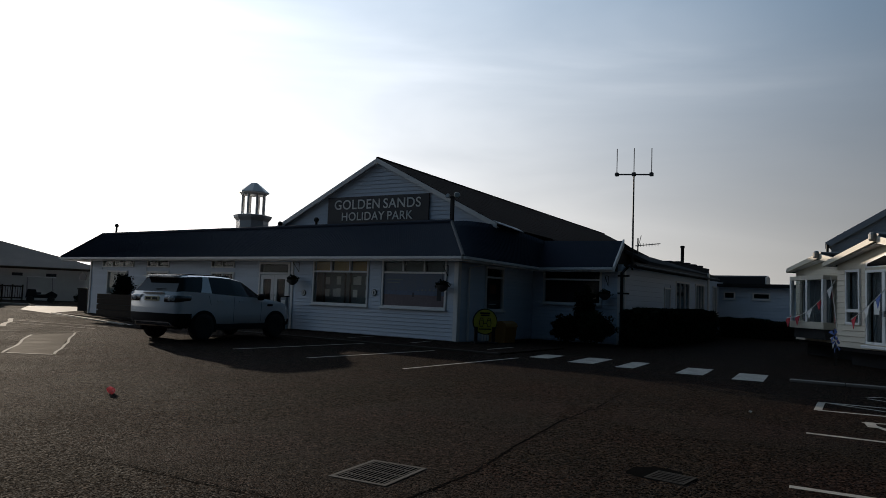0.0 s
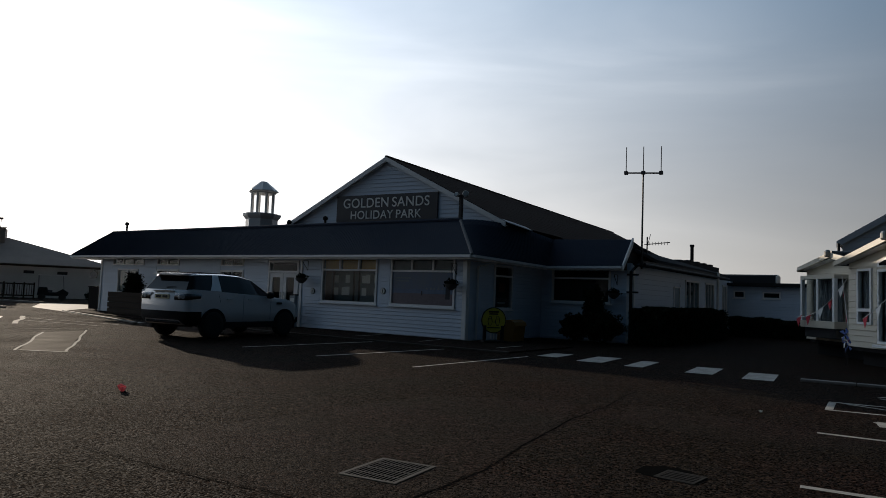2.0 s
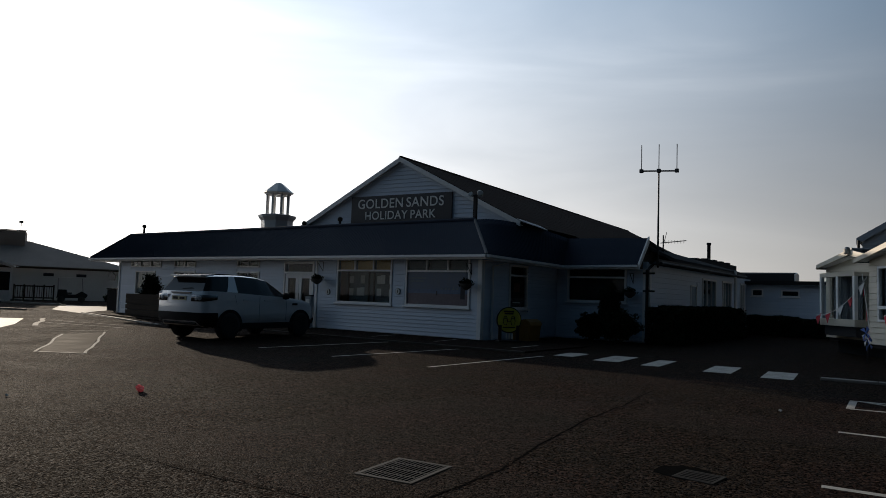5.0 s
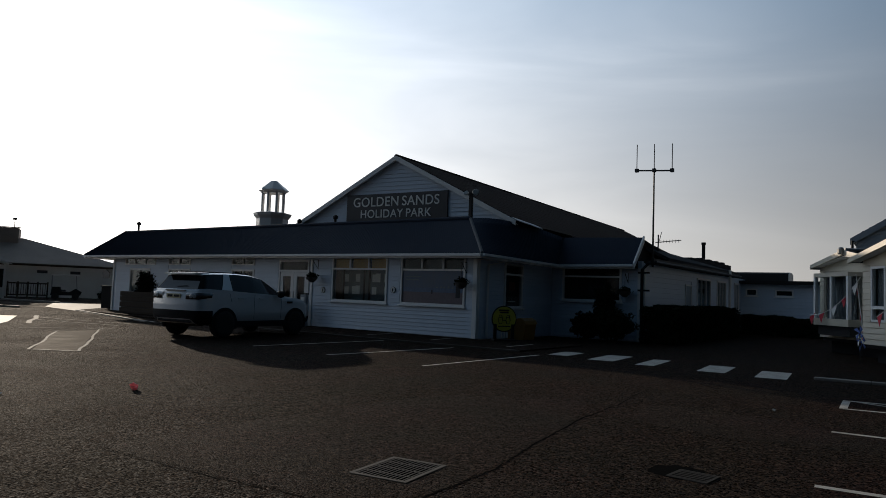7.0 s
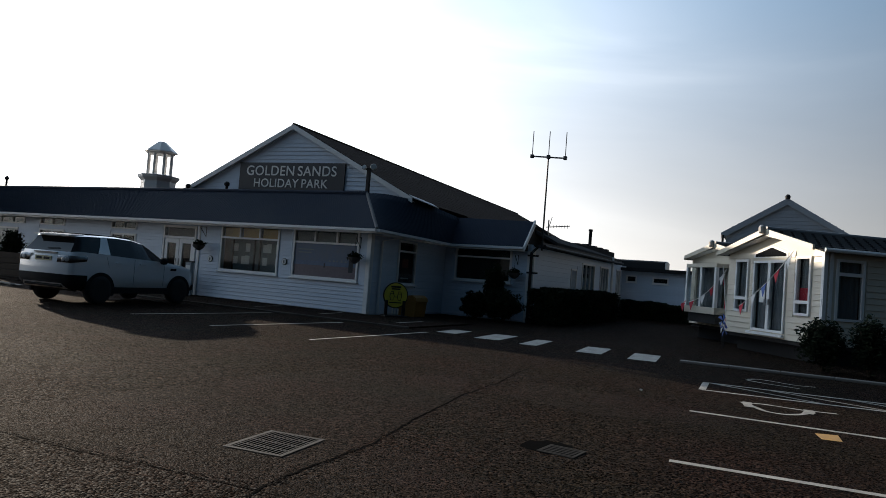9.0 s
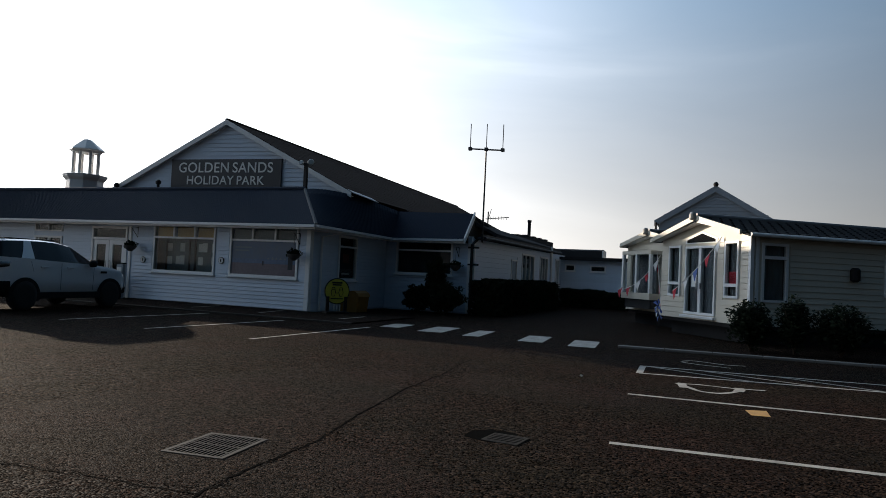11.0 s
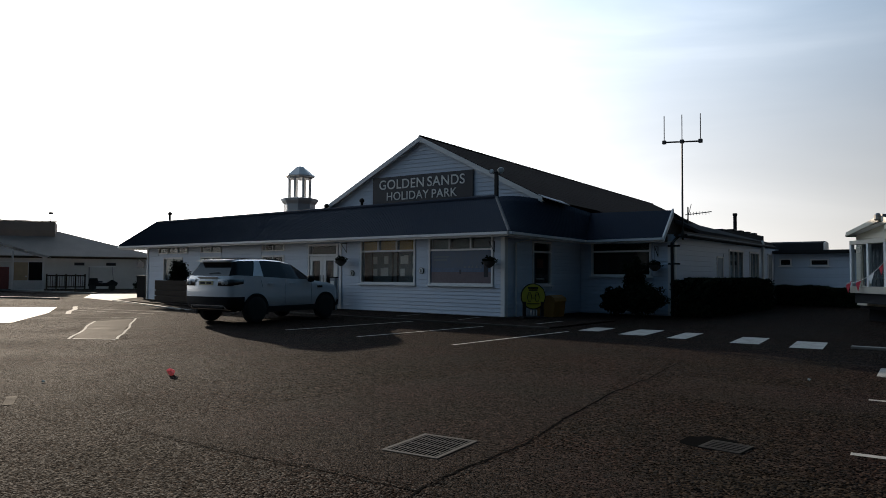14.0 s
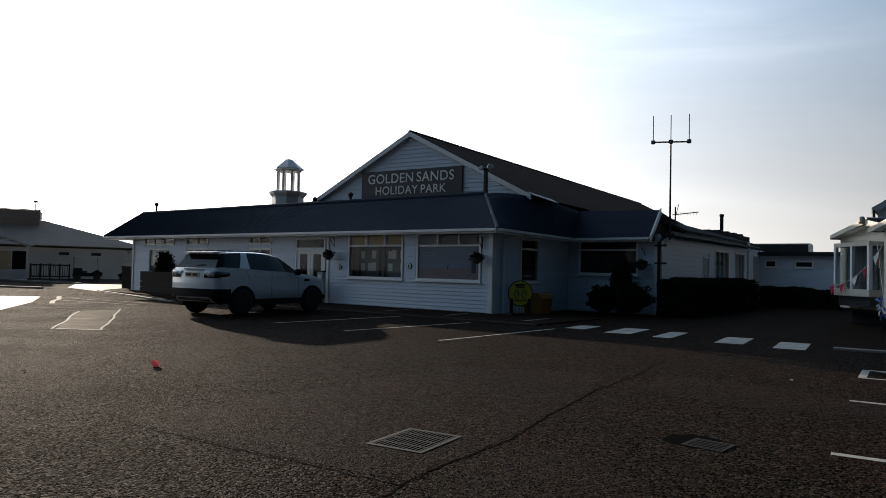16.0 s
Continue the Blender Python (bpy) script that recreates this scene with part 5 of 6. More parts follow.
def caravan(m, wide, length, label, front, apex=3.2, ends=(0.05, 0.24)):
    """x runs along the length away from the front gable, y across to the other front corner."""
    c = thing("caravan", m, label, "caravan", group="holiday caravans")
    F = pose(0, wide, 0, 0, 0, -90)          # face coordinates of the front gable, x from its far corner
    half = wide / 2
    floor_z, eave = 0.46, 2.68
    holes = front["holes"]
    fw = part("front_wall", wall_cells(0, wide, floor_z, eave, 0.0, 0.08, holes), M_CREAM, c, "cream clad front wall", m=F)
    part("front_gable", prism([(0, eave), (wide, eave), (half, apex - 0.08)], "y", 0.0, 0.08), M_CREAM, c, m=F)
    cladding(fw, 0.0, wide, floor_z, eave, 0.145, M_CREAM, [(a - 0.06, b + 0.06, z0 - 0.06, z1 + 0.06) for a, b, z0, z1 in holes])
    side_holes = front["side"]
    sw = part("side_wall", wall_cells(0.08, length, floor_z, eave, 0.0, 0.08, side_holes), M_CREAM, c)
    cladding(sw, 0.1, length, floor_z, eave, 0.145, M_CREAM, [(a - 0.06, b + 0.06, z0 - 0.06, z1 + 0.06) for a, b, z0, z1 in side_holes])
    part("far_wall", boxes((0.08, length, wide - 0.08, wide, floor_z, eave), (length - 0.08, length, 0.08, wide - 0.08, floor_z, eave)), M_CREAM, c)
    part("chassis_floor", boxes((0.05, length, 0.05, wide - 0.05, floor_z - 0.1, floor_z - 0.003)), M_DARK_STEEL, c)
    part("skirt", boxes((0.25, length - 0.2, 0.18, 0.24, 0.0, floor_z - 0.1), (0.25, 0.31, 0.24, wide - 0.2, 0.0, floor_z - 0.1)), M_BLACK, c, "dark skirting boards")
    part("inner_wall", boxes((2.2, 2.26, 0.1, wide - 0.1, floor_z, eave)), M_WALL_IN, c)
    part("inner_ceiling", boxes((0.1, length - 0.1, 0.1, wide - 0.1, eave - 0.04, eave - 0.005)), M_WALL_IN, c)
    for y0, y1 in ((-0.22, half), (wide + 0.22, half)):
        s = (apex - eave) / half
        z0 = eave + 0.05 - s * 0.22
        pan_roof(c, -0.22, length + 0.2, y0, z0, y1, apex + 0.05)
    part("ridge", tube([(-0.22, half, apex + 0.07), (length + 0.2, half, apex + 0.07)], 0.07, 8), M_METAL_TILE, c)
    for y0, yb in ((-0.24, ends[0]), (wide + 0.24, wide + ends[1])):
        bm = bmesh.new()
        zt = apex + 0.06 - (apex + 0.06 - eave - 0.02) * abs(yb - half) / (half + 0.24)
        v = [bm.verts.new(p) for x in (-0.3, -0.24) for p in ((x, yb, zt + 0.02), (x, half, apex + 0.08), (x, half, apex - 0.07), (x, yb, zt - 0.1))]
        for q in ((0, 1, 2, 3), (7, 6, 5, 4), (0, 4, 5, 1), (1, 5, 6, 2), (2, 6, 7, 3), (3, 7, 4, 0)):
            bm.faces.new([v[i] for i in q])
        part("barge_board", bm, M_CREAM, c, "cream barge board")
        part("canopy_soffit", slab([(-0.24, yb, zt - 0.06), (0.0, yb, zt - 0.06), (0.0, half, apex - 0.09), (-0.24, half, apex - 0.09)], 0.02), M_TRIM, c)
        part("gutter", tube([(-0.2, y0 * 1.0, eave - 0.01), (length, y0, eave - 0.01)], 0.05, 8), M_TRIM if y0 < 0 else M_BLACK, c)
    part("finial", lathe([(0.07, -0.12), (0.09, -0.08), (0.09, 0.04), (0.06, 0.09), (0.02, 0.1)], 12), M_LAMP_SHELL, c, m=pose(-0.34, half, apex + 0.06))
    part("corner_post", boxes((-0.05, 0.05, -0.06, 0.03, floor_z, eave), bevel=0.01), M_TRIM, c)
    part("corner_post", boxes((0.12, 0.2, -0.05, -0.004, floor_z, eave - 0.05)), M_TRIM, c, "white downpipe cover")

    def light(nm, x0, x1, z0, z1, at, rails=(), bars=()):
        wdw = part(nm, boxes((x0, x1, -0.05, 0.05, z0, z0 + 0.06), (x0, x1, -0.05, 0.05, z1 - 0.06, z1), (x0, x0 + 0.06, -0.05, 0.05, z0 + 0.06, z1 - 0.06), (x1 - 0.06, x1, -0.05, 0.05, z0 + 0.06, z1 - 0.06),
                             *[(x0 + 0.06, x1 - 0.06, -0.045, 0.05, r - 0.04, r + 0.04) for r in rails], *[(b - 0.06, b + 0.06, -0.045, 0.05, z0 + 0.06, z1 - 0.06) for b in bars]), M_TRIM, c, "white window frame", m=at)
        p = part("pane", boxes((x0 + 0.05, x1 - 0.05, 0.0, 0.006, z0 + 0.05, z1 - 0.05)), M_GLASS, wdw)
        p.visible_shadow = False
        part("curtain", folds(x0 + 0.03, x1 - 0.03, 0.11, z0, z1), M_VOILE, wdw, "grey curtain in upright folds")
        return wdw
    for x0, x1, z0, z1, rails, bars in front["lights"]:
        light("window", x0, x1, z0, z1, F, rails, bars)
    for x0, x1, z0, z1, rails, bars in front["side_lights"]:
        light("window", x0, x1, z0, z1, pose(0, 0, 0), rails, bars)
    return c, F


FRONT_A = dict(holes=[(0.38, 0.98, 1.06, 2.5), (1.22, 2.58, 0.6, 2.46), (2.94, 3.5, 1.1, 2.55)], side=[(0.3, 1.05, 1.05, 2.5), (4.0, 5.5, 1.3, 2.4)],
               lights=[(0.38, 0.98, 1.06, 2.5, (1.43,), ()), (1.22, 2.58, 0.6, 2.46, (), (1.9,)), (2.94, 3.5, 1.1, 2.55, (1.43,), ())], side_lights=[(0.3, 1.05, 1.05, 2.5, (2.15,), ()), (4.0, 5.5, 1.3, 2.4, (), (4.75,))])
MH = pose(11.8, 14.3, 0, 0, 0, -1.5)
van, VF = caravan(MH, 3.9, 11.0, "cream clad holiday caravan with glazed double doors in its gable", FRONT_A)
# gable light over the doors, door furniture, step, lamp on the side
part("gable_light", prism([(1.2, 2.53), (2.62, 2.53), (2.62, 2.66), (1.95, 2.86), (1.2, 2.66)], "y", -0.03, -0.002), M_TRIM, van, m=VF)
part("gable_pane", prism([(1.28, 2.56), (2.54, 2.56), (2.54, 2.63), (1.95, 2.8), (1.28, 2.63)], "y", -0.038, -0.032), M_CARGLASS, van, m=VF)
for x in (1.82, 1.98):
    part("door_handle", boxes((x - 0.02, x + 0.02, -0.09, -0.05, 1.3, 1.45), bevel=0.006), M_GALV, van, m=VF)
part("door_step", boxes((1.15, 2.65, -0.14, -0.04, 0.5, 0.57), bevel=0.01), M_TRIM, van, m=VF)
part("door_notice", boxes((1.5, 1.72, -0.012, -0.006, 1.35, 1.68)), M_PAPER, van, m=VF)
part("red_cushion", boxes((3.0, 3.44, 0.055, 0.11, 1.47, 1.78), bevel=0.02), M_RED, van, "red cushion behind the window", m=VF)
part("side_lamp", lathe([(0.05, 0.0), (0.12, 0.05), (0.12, 0.3), (0.08, 0.36)], 10), M_BLACK, van, m=pose(2.95, -0.14, 1.65))
FRONT_B = dict(holes=[(0.3, 1.0, 1.1, 2.4), (2.45, 2.85, 0.8, 2.4)], side=[(3.0, 4.2, 1.3, 2.4)], lights=[(2.45, 2.85, 0.8, 2.4, (), ())], side_lights=[(3.0, 4.2, 1.3, 2.4, (), (3.6,))])
MH2 = pose(12.95, 18.7, 0, 0, 0, -1.5)
van2, VF2 = caravan(MH2, 3.4, 10.0, "cream holiday caravan with a box bay window", FRONT_B, 3.06, (-0.24, 0.08))
# the box bay: three lights on a projecting base
BAY = VF2 @ pose(0.35, 0.1, 0)
part("bay_base", boxes((0.05, 1.9, -0.55, -0.04, 0.85, 1.06), bevel=0.01), M_CREAM, van2, "cream base of the bay window", m=BAY)
part("bay_head", boxes((0.05, 1.9, -0.55, -0.04, 2.34, 2.46)), M_CREAM, van2, m=BAY)
part("bay_under", boxes((0.15, 1.8, -0.45, -0.04, 0.55, 0.85)), M_DARK_STEEL, van2, m=BAY)
for x in (0.05, 0.95, 1.8):
    part("bay_post", boxes((x, x + 0.1, -0.55, -0.45, 1.06, 2.34)), M_TRIM, van2, m=BAY)
part("bay_post", boxes((1.8, 1.9, -0.1, -0.04, 1.06, 2.34)), M_TRIM, van2, m=BAY)
for d in ((0.15, 0.95, -0.505, -0.498, 1.06, 2.34), (1.05, 1.8, -0.505, -0.498, 1.06, 2.34), (1.846, 1.853, -0.45, -0.1, 1.06, 2.34)):
    pn = part("bay_pane", boxes(d), M_GLASS, van2, m=BAY)
    pn.visible_shadow = False
part("bay_curtain", folds(0.2, 1.7, -0.2, 1.06, 2.34), M_VOILE, van2, "grey curtain in upright folds", m=BAY)


def far_gable():
    g = thing("chalet", pose(17.33, 26.92, 0, 0, 0, -36.5), "tall grey-blue clad chalet with a wide gable behind the caravans", "chalet")
    w, e, a = 4.55, 4.28, 5.66
    wl = part("wall", prism([(0, 0), (w, 0), (w, e), (w / 2, a), (0, e)], "y", 0.0, 6.0), M_GREY_CLAD, g)
    s = (a - e) / (w / 2)
    cladding(wl, 0, w, 3.0, a - 0.15, 0.15, M_GREY_CLAD, at=pose(0, -0.002, 0), top=lambda z: (max(0, (z - e) / s), min(w, w - (z - e) / s)))
    for x0, x1 in ((-0.2, w / 2), (w + 0.2, w / 2)):
        part("roof", slab([(x0, -0.1, e - 0.1), (x1, -0.1, a + 0.06), (x1, 6.2, a + 0.06), (x0, 6.2, e - 0.1)], 0.07), M_FELT, g)
        bm = bmesh.new()
        v = [bm.verts.new(p) for y in (-0.14, -0.102) for p in ((x0, y, e - 0.1), (x1, y, a + 0.05), (x1, y, a - 0.22), (x0, y, e - 0.36))]
        for q in ((0, 1, 2, 3), (7, 6, 5, 4), (0, 4, 5, 1), (1, 5, 6, 2), (2, 6, 7, 3), (3, 7, 4, 0)):
            bm.faces.new([v[i] for i in q])
        part("barge_board", bm, M_GREY_CLAD, g)
    part("finial", lathe([(0.09, 0.0), (0.11, 0.1), (0.05, 0.18)], 10), M_BLACK, g, m=pose(w / 2, -0.12, a + 0.02))
    part("downpipe", tube([(-0.12, -0.2, 3.0), (-0.12, -0.2, e - 0.2)], 0.05, 8), M_BLACK, g)


far_gable()
bush("bush", pose(10.75, 12.95, 0.0), (0.6, 0.58, 0.6), 5200, 0.045, "rounded dark bush beside the caravan corner", 31)
bush("bush", pose(11.35, 12.35, 0.0), (0.42, 0.42, 0.66), 4200, 0.045, "rounded dark bush along the caravan side", 32)
bush("bush", pose(12.15, 11.9, 0.0), (0.72, 0.7, 0.6), 6000, 0.045, "broad dark bush along the caravan side", 33)
bush("bush", pose(15.0, 12.6, 0.0), (0.8, 0.7, 0.5), 4200, 0.045, "low dark bush along the caravan side", 34)


def bunting(m, flags, a, b, sag, label):
    s = thing("bunting", m, label, "bunting")
    a, b = Vector(a), Vector(b)
    pts = [a.lerp(b, k / 12) - Vector((0, 0, sag * (1 - (k / 6 - 1) ** 2))) for k in range(13)]
    part("cord", tube(pts, 0.012, 5), M_WHITE_CLOTH, s)
    for k, mat in flags:
        i = min(11, int(k * 12))
        p = pts[i].lerp(pts[i + 1], k * 12 - i)
        d = (b - a).normalized() * 0.14
        bm = bmesh.new()
        v = [bm.verts.new(q) for q in (p - d, p + d, p + Vector((0.02, -0.03, -0.3)))]
        w = [bm.verts.new(q.co + Vector((0, 0.008, 0))) for q in v]
        bm.faces.new(v)
        bm.faces.new(w[::-1])
        for i in range(3):
            bm.faces.new((v[i], w[i], w[(i + 1) % 3], v[(i + 1) % 3]))
        part("flag", bm, mat, s)


bunting(MH @ pose(0, 3.9, 0, 0, 0, -90), [(0.06, M_RED), (0.3, M_WHITE_CLOTH), (0.5, M_BLUE_CLOTH), (0.73, M_RED), (0.93, M_WHITE_CLOTH)], (1.05, -0.32, 1.2), (3.45, -0.5, 2.62), 0.12, "string of red and white bunting across the caravan doors")
bunting(MH2 @ pose(0, 3.4, 0, 0, 0, -90), [(0.05, M_RED), (0.25, M_RED), (0.5, M_WHITE_CLOTH), (0.7, M_RED), (0.9, M_WHITE_CLOTH)], (0.5, -0.62, 1.15), (2.6, -0.3, 2.3), 0.3, "string of red and white bunting along the bay window")
bunting(MH2 @ pose(0, 3.4, 0, 0, 0, -90), [(0.2, M_RED), (0.6, M_RED), (0.9, M_RED)], (2.3, -0.25, 2.4), (2.9, -0.4, 0.6), 0.0, "red bunting hanging beside the caravan door")
pin = thing("pinwheel", pose(11.3, 17.4, 0), "small blue and white garden pinwheels by the caravan", "pinwheel")
for dx, dz, mat in ((0.0, 0.62, M_WHITE_CLOTH), (0.12, 0.5, M_BLUE_CLOTH), (-0.1, 0.78, M_BLUE_CLOTH)):
    part("stick", tube([(dx, dx, 0), (dx, dx, dz)], 0.008, 5), M_BLACK, pin)
    for k in range(4):
        a = radians(90 * k + 20)
        bm = bmesh.new()
        v = [Vector((dx, dx, dz)), Vector((dx - 0.03, dx + 0.2 * math.cos(a), dz + 0.2 * math.sin(a))), Vector((dx, dx + 0.15 * math.cos(a + 0.6), dz + 0.15 * math.sin(a + 0.6)))]
        f = [bm.verts.new(q) for q in v]
        g = [bm.verts.new(q + Vector((0.01, 0, 0))) for q in v]
        bm.faces.new(f)
        bm.faces.new(g[::-1])
        for i in range(3):
            bm.faces.new((f[i], g[i], g[(i + 1) % 3], f[(i + 1) % 3]))
        part("vane", bm, mat, pin)


# ---- far left: bungalow, porch, fence, buggy ----
def bungalow():
    m = pose(-33.0, 57.2, 0, 0, 0, 26.9)     # x along the front wall, y into it
    b = thing("bungalow", m, "long pale rendered bungalow with hipped tile roof, haze put into its colour", "bungalow")
    part("wall", wall_cells(-16.0, 8.6, 0, 2.75, 0.0, 0.25, []), M_RENDER, b)
    part("end_wall", boxes((8.35, 8.6, 0.25, 8.0, 0, 2.75)), M_RENDER, b)
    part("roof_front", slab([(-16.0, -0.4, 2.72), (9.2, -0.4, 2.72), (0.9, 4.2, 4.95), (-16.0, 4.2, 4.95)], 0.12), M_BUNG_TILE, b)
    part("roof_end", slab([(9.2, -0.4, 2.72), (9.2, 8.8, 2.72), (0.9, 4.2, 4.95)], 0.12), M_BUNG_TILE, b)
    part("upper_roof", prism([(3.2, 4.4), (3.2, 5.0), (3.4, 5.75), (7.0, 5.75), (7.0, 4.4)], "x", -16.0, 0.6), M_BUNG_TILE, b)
    part("upper_edge", boxes((-16.0, 0.7, 3.3, 3.38, 5.753, 5.82)), M_FELT, b)
    part("fascia", boxes((-16.0, 9.1, -0.43, -0.38, 2.52, 2.68)), M_WOOD, b)
    # added flat dark panels in place of two hanging baskets on the wall
    for x in (2.2, 4.6):
        part("vent_window", boxes((x, x + 0.75, -0.04, -0.003, 1.96, 2.2), bevel=0.01), M_CURTAIN, b)
    ft = thing("weathervane", m @ pose(0.2, 4.0, 5.75), "slim rooftop vane on the bungalow", "weathervane")
    part("rod", tube([(0, 0, 0), (0, 0, 0.9)], 0.03, 6), M_DARK_STEEL, ft)
    part("vane", boxes((-0.16, 0.16, -0.02, 0.02, 0.72, 0.9)), M_DARK_STEEL, ft)


bungalow()


M_PALEDOOR = material("pale_amber_door", (0.5, 0.38, 0.24), rough=0.6, vary=0.12, scale=3, grain=30)


def porch():
    m = pose(-30.4, 52.6, 0, 0, 0, 26.9)
    p = thing("glazed_porch", m, "white framed glazed porch with a sloping clear roof", "porch")
    top = lambda x: 2.55 - 0.3 * x
    for x in (-4.6, -3.4, -2.0, 0.0):
        part("post", boxes((x - 0.06, x + 0.06, -0.06, 0.06, 0, top(x)), bevel=0.01), M_TRIM, p)
    part("front_beam", tube([(0.25, 0, top(0.25)), (-5.0, 0, top(-5.0))], 0.09, 6), M_TRIM, p)
    part("roof_sheet", slab([(0.3, -0.2, top(0.3) + 0.12), (0.3, 3.8, top(0.3) + 0.12), (-5.2, 3.8, top(-5.2) + 0.12), (-5.2, -0.2, top(-5.2) + 0.12)], 0.03), M_SHEET, p, "milky clear roof sheet")
    part("transom", boxes((-3.34, -0.06, -0.04, 0.04, 2.12, 2.2)), M_TRIM, p)
    part("low_wall", boxes((-1.94, -0.06, -0.05, 0.05, 0, 0.75)), M_RENDER, p)
    part("glass_panel", boxes((-0.95, -0.06, -0.01, 0.0, 0.75, 2.12)), M_CARGLASS, p, "dark side light")
    part("door", boxes((-1.9, -1.0, -0.03, 0.03, 0.76, 2.1), bevel=0.01), M_PALEDOOR, p, "pale amber panelled door")
    part("door_handle", lathe([(0.06, 0), (0.06, 0.05)], 10), M_TRIM, p, m=pose(-1.1, -0.04, 1.05, 90, 0, 0))
    part("notice_panel", boxes((-2.9, -2.2, -0.03, 0.03, 0.1, 1.75), bevel=0.01), M_REDDOOR, p, "dull red panel")
    part("side_wall", boxes((-8.0, -3.46, -0.1, 0.0, 0, 2.6)), M_RENDER, p)


M_SHEET = material("milky_sheet", (0.75, 0.76, 0.76), rough=0.35, vary=0.06, bump=0.05)
porch()


def timber_fence():
    f = thing("fence", pose(-28.95, 50.55, 0, 0, 0, 27), "low dark timber fence with rails and mesh", "fence")
    for k in range(5):
        part("post", boxes((k * 0.62 - 0.05, k * 0.62 + 0.05, -0.05, 0.05, 0, 1.25)), M_WOOD, f)
    for z in (0.25, 1.08):
        part("rail", boxes((0.0, 2.5, -0.075, -0.052, z, z + 0.1)), M_WOOD, f)
    for k in range(16):
        part("slat", boxes((0.07 + k * 0.15, 0.11 + k * 0.15, -0.05, -0.03, 0.35, 1.08)), M_WOOD, f)


timber_fence()


def buggy():
    b = thing("golf_buggy", pose(-25.9, 51.6, 0, 0, 0, 25), "dark golf buggy with a pale canopy", "golf buggy")
    part("body", prism([(-0.5, 0.35), (1.4, 0.35), (1.5, 0.6), (1.1, 0.85), (0.7, 0.6), (0.2, 0.6), (0.1, 0.95), (-0.4, 0.95)], "y", -0.55, 0.55), M_CLADDING, b)
    part("canopy", boxes((-0.5, 1.3, -0.6, 0.6, 1.78, 1.84), bevel=0.02), M_TRIM, b)
    for x, y in ((-0.45, -0.5), (-0.45, 0.5), (1.2, -0.5), (1.2, 0.5)):
        part("canopy_post", tube([(x, y, 0.6), (x + (0.0 if x < 0 else -0.12), y, 1.79)], 0.025, 6), M_GALV, b)
    for x in (-0.2, 1.1):
        for y in (-0.5, 0.5):
            part("wheel", lathe([(0.1, -0.1), (0.22, -0.1), (0.24, 0.0), (0.22, 0.1), (0.1, 0.1)], 16), M_RUBBER, b, m=pose(x, y, 0.24, 90, 0, 0))
    part("seat", boxes((-0.1, 0.45, -0.5, 0.5, 0.62, 0.75), bevel=0.02), M_CURTAIN, b)
    bush("shrub", pose(-22.6, 52.0, 0), (0.9, 0.6, 0.42), 700, 0.09, "low grey-green shrubs by the bungalow wall", 41)
    bush("shrub", pose(-21.3, 52.6, 0), (0.8, 0.6, 0.5), 700, 0.09, "scrubby shrubs by the bungalow wall", 42)


buggy()


def corner_things():
    h = thing("hanging_sign", BLD @ pose(-21.5, -0.2, 0), "dark shaped hanging sign on a bracket at the wall corner", "sign")
    part("bracket", tube([(0, 0.1, 2.1), (-0.75, 0.1, 2.1)], 0.02, 6), M_BLACK, h)
    part("board", prism([(-0.7, 1.6), (-0.15, 1.6), (-0.1, 1.85), (-0.42, 2.02), (-0.75, 1.85)], "y", 0.08, 0.12), M_SIGN, h)
    b = thing("wheelie_bin", BLD @ pose(-22.75, 0.6, 0, 0, 0, 20), "dark wheeled bin behind the wall corner", "bin")
    part("body", prism([(-0.26, 0.08), (0.26, 0.08), (0.3, 1.15), (-0.3, 1.15)], "x", -0.28, 0.28), M_BLACK, b)
    part("lid", boxes((-0.31, 0.31, -0.34, 0.32, 1.153, 1.22), bevel=0.015), M_BLACK, b)
    part("wheel", lathe([(0.03, -0.03), (0.09, -0.03), (0.09, 0.03), (0.03, 0.03)], 12), M_RUBBER, b, m=pose(0.24, 0.24, 0.09, 0, 90, 0))
    part("wheel", lathe([(0.03, -0.03), (0.09, -0.03), (0.09, 0.03), (0.03, 0.03)], 12), M_RUBBER, b, m=pose(-0.24, 0.24, 0.09, 0, 90, 0))


corner_things()


# ---- markings, drains and kerbs on the ground ----
def strip(a, b, w, mat, name, label, z=0.004, category="road marking", group="", seed=0, wander=0.012):
    """A painted line with slightly uneven edges."""
    a, b = Vector((*a, 0)), Vector((*b, 0))
    d = (b - a).normalized()
    n = Vector((-d.y, d.x, 0))
    L = (b - a).length
    k = max(2, int(L / 0.25))
    bm = bmesh.new()
    rows = []
    for i in range(k + 1):
        p = a + d * (L * i / k)
        e = wander * noise.noise(Vector((i * 0.16 + seed * 9.1, a.x, 0)))
        rows.append([bm.verts.new(p + n * (w / 2 + e) + Vector((0, 0, z))), bm.verts.new(p - n * (w / 2 - e) + Vector((0, 0, z)))])
    for r, s in zip(rows, rows[1:]):
        bm.faces.new((r[0], s[0], s[1], r[1]))
    return tagged(part(name, bm, mat), label, category, group, "structure")


def sheet(pts, mat, name, label, z=0.004, category="road marking", group=""):
    bm = bmesh.new()
    bm.faces.new([bm.verts.new((x, y, z)) for x, y in pts])
    return tagged(part(name, bm, mat), label, category, group, "structure")


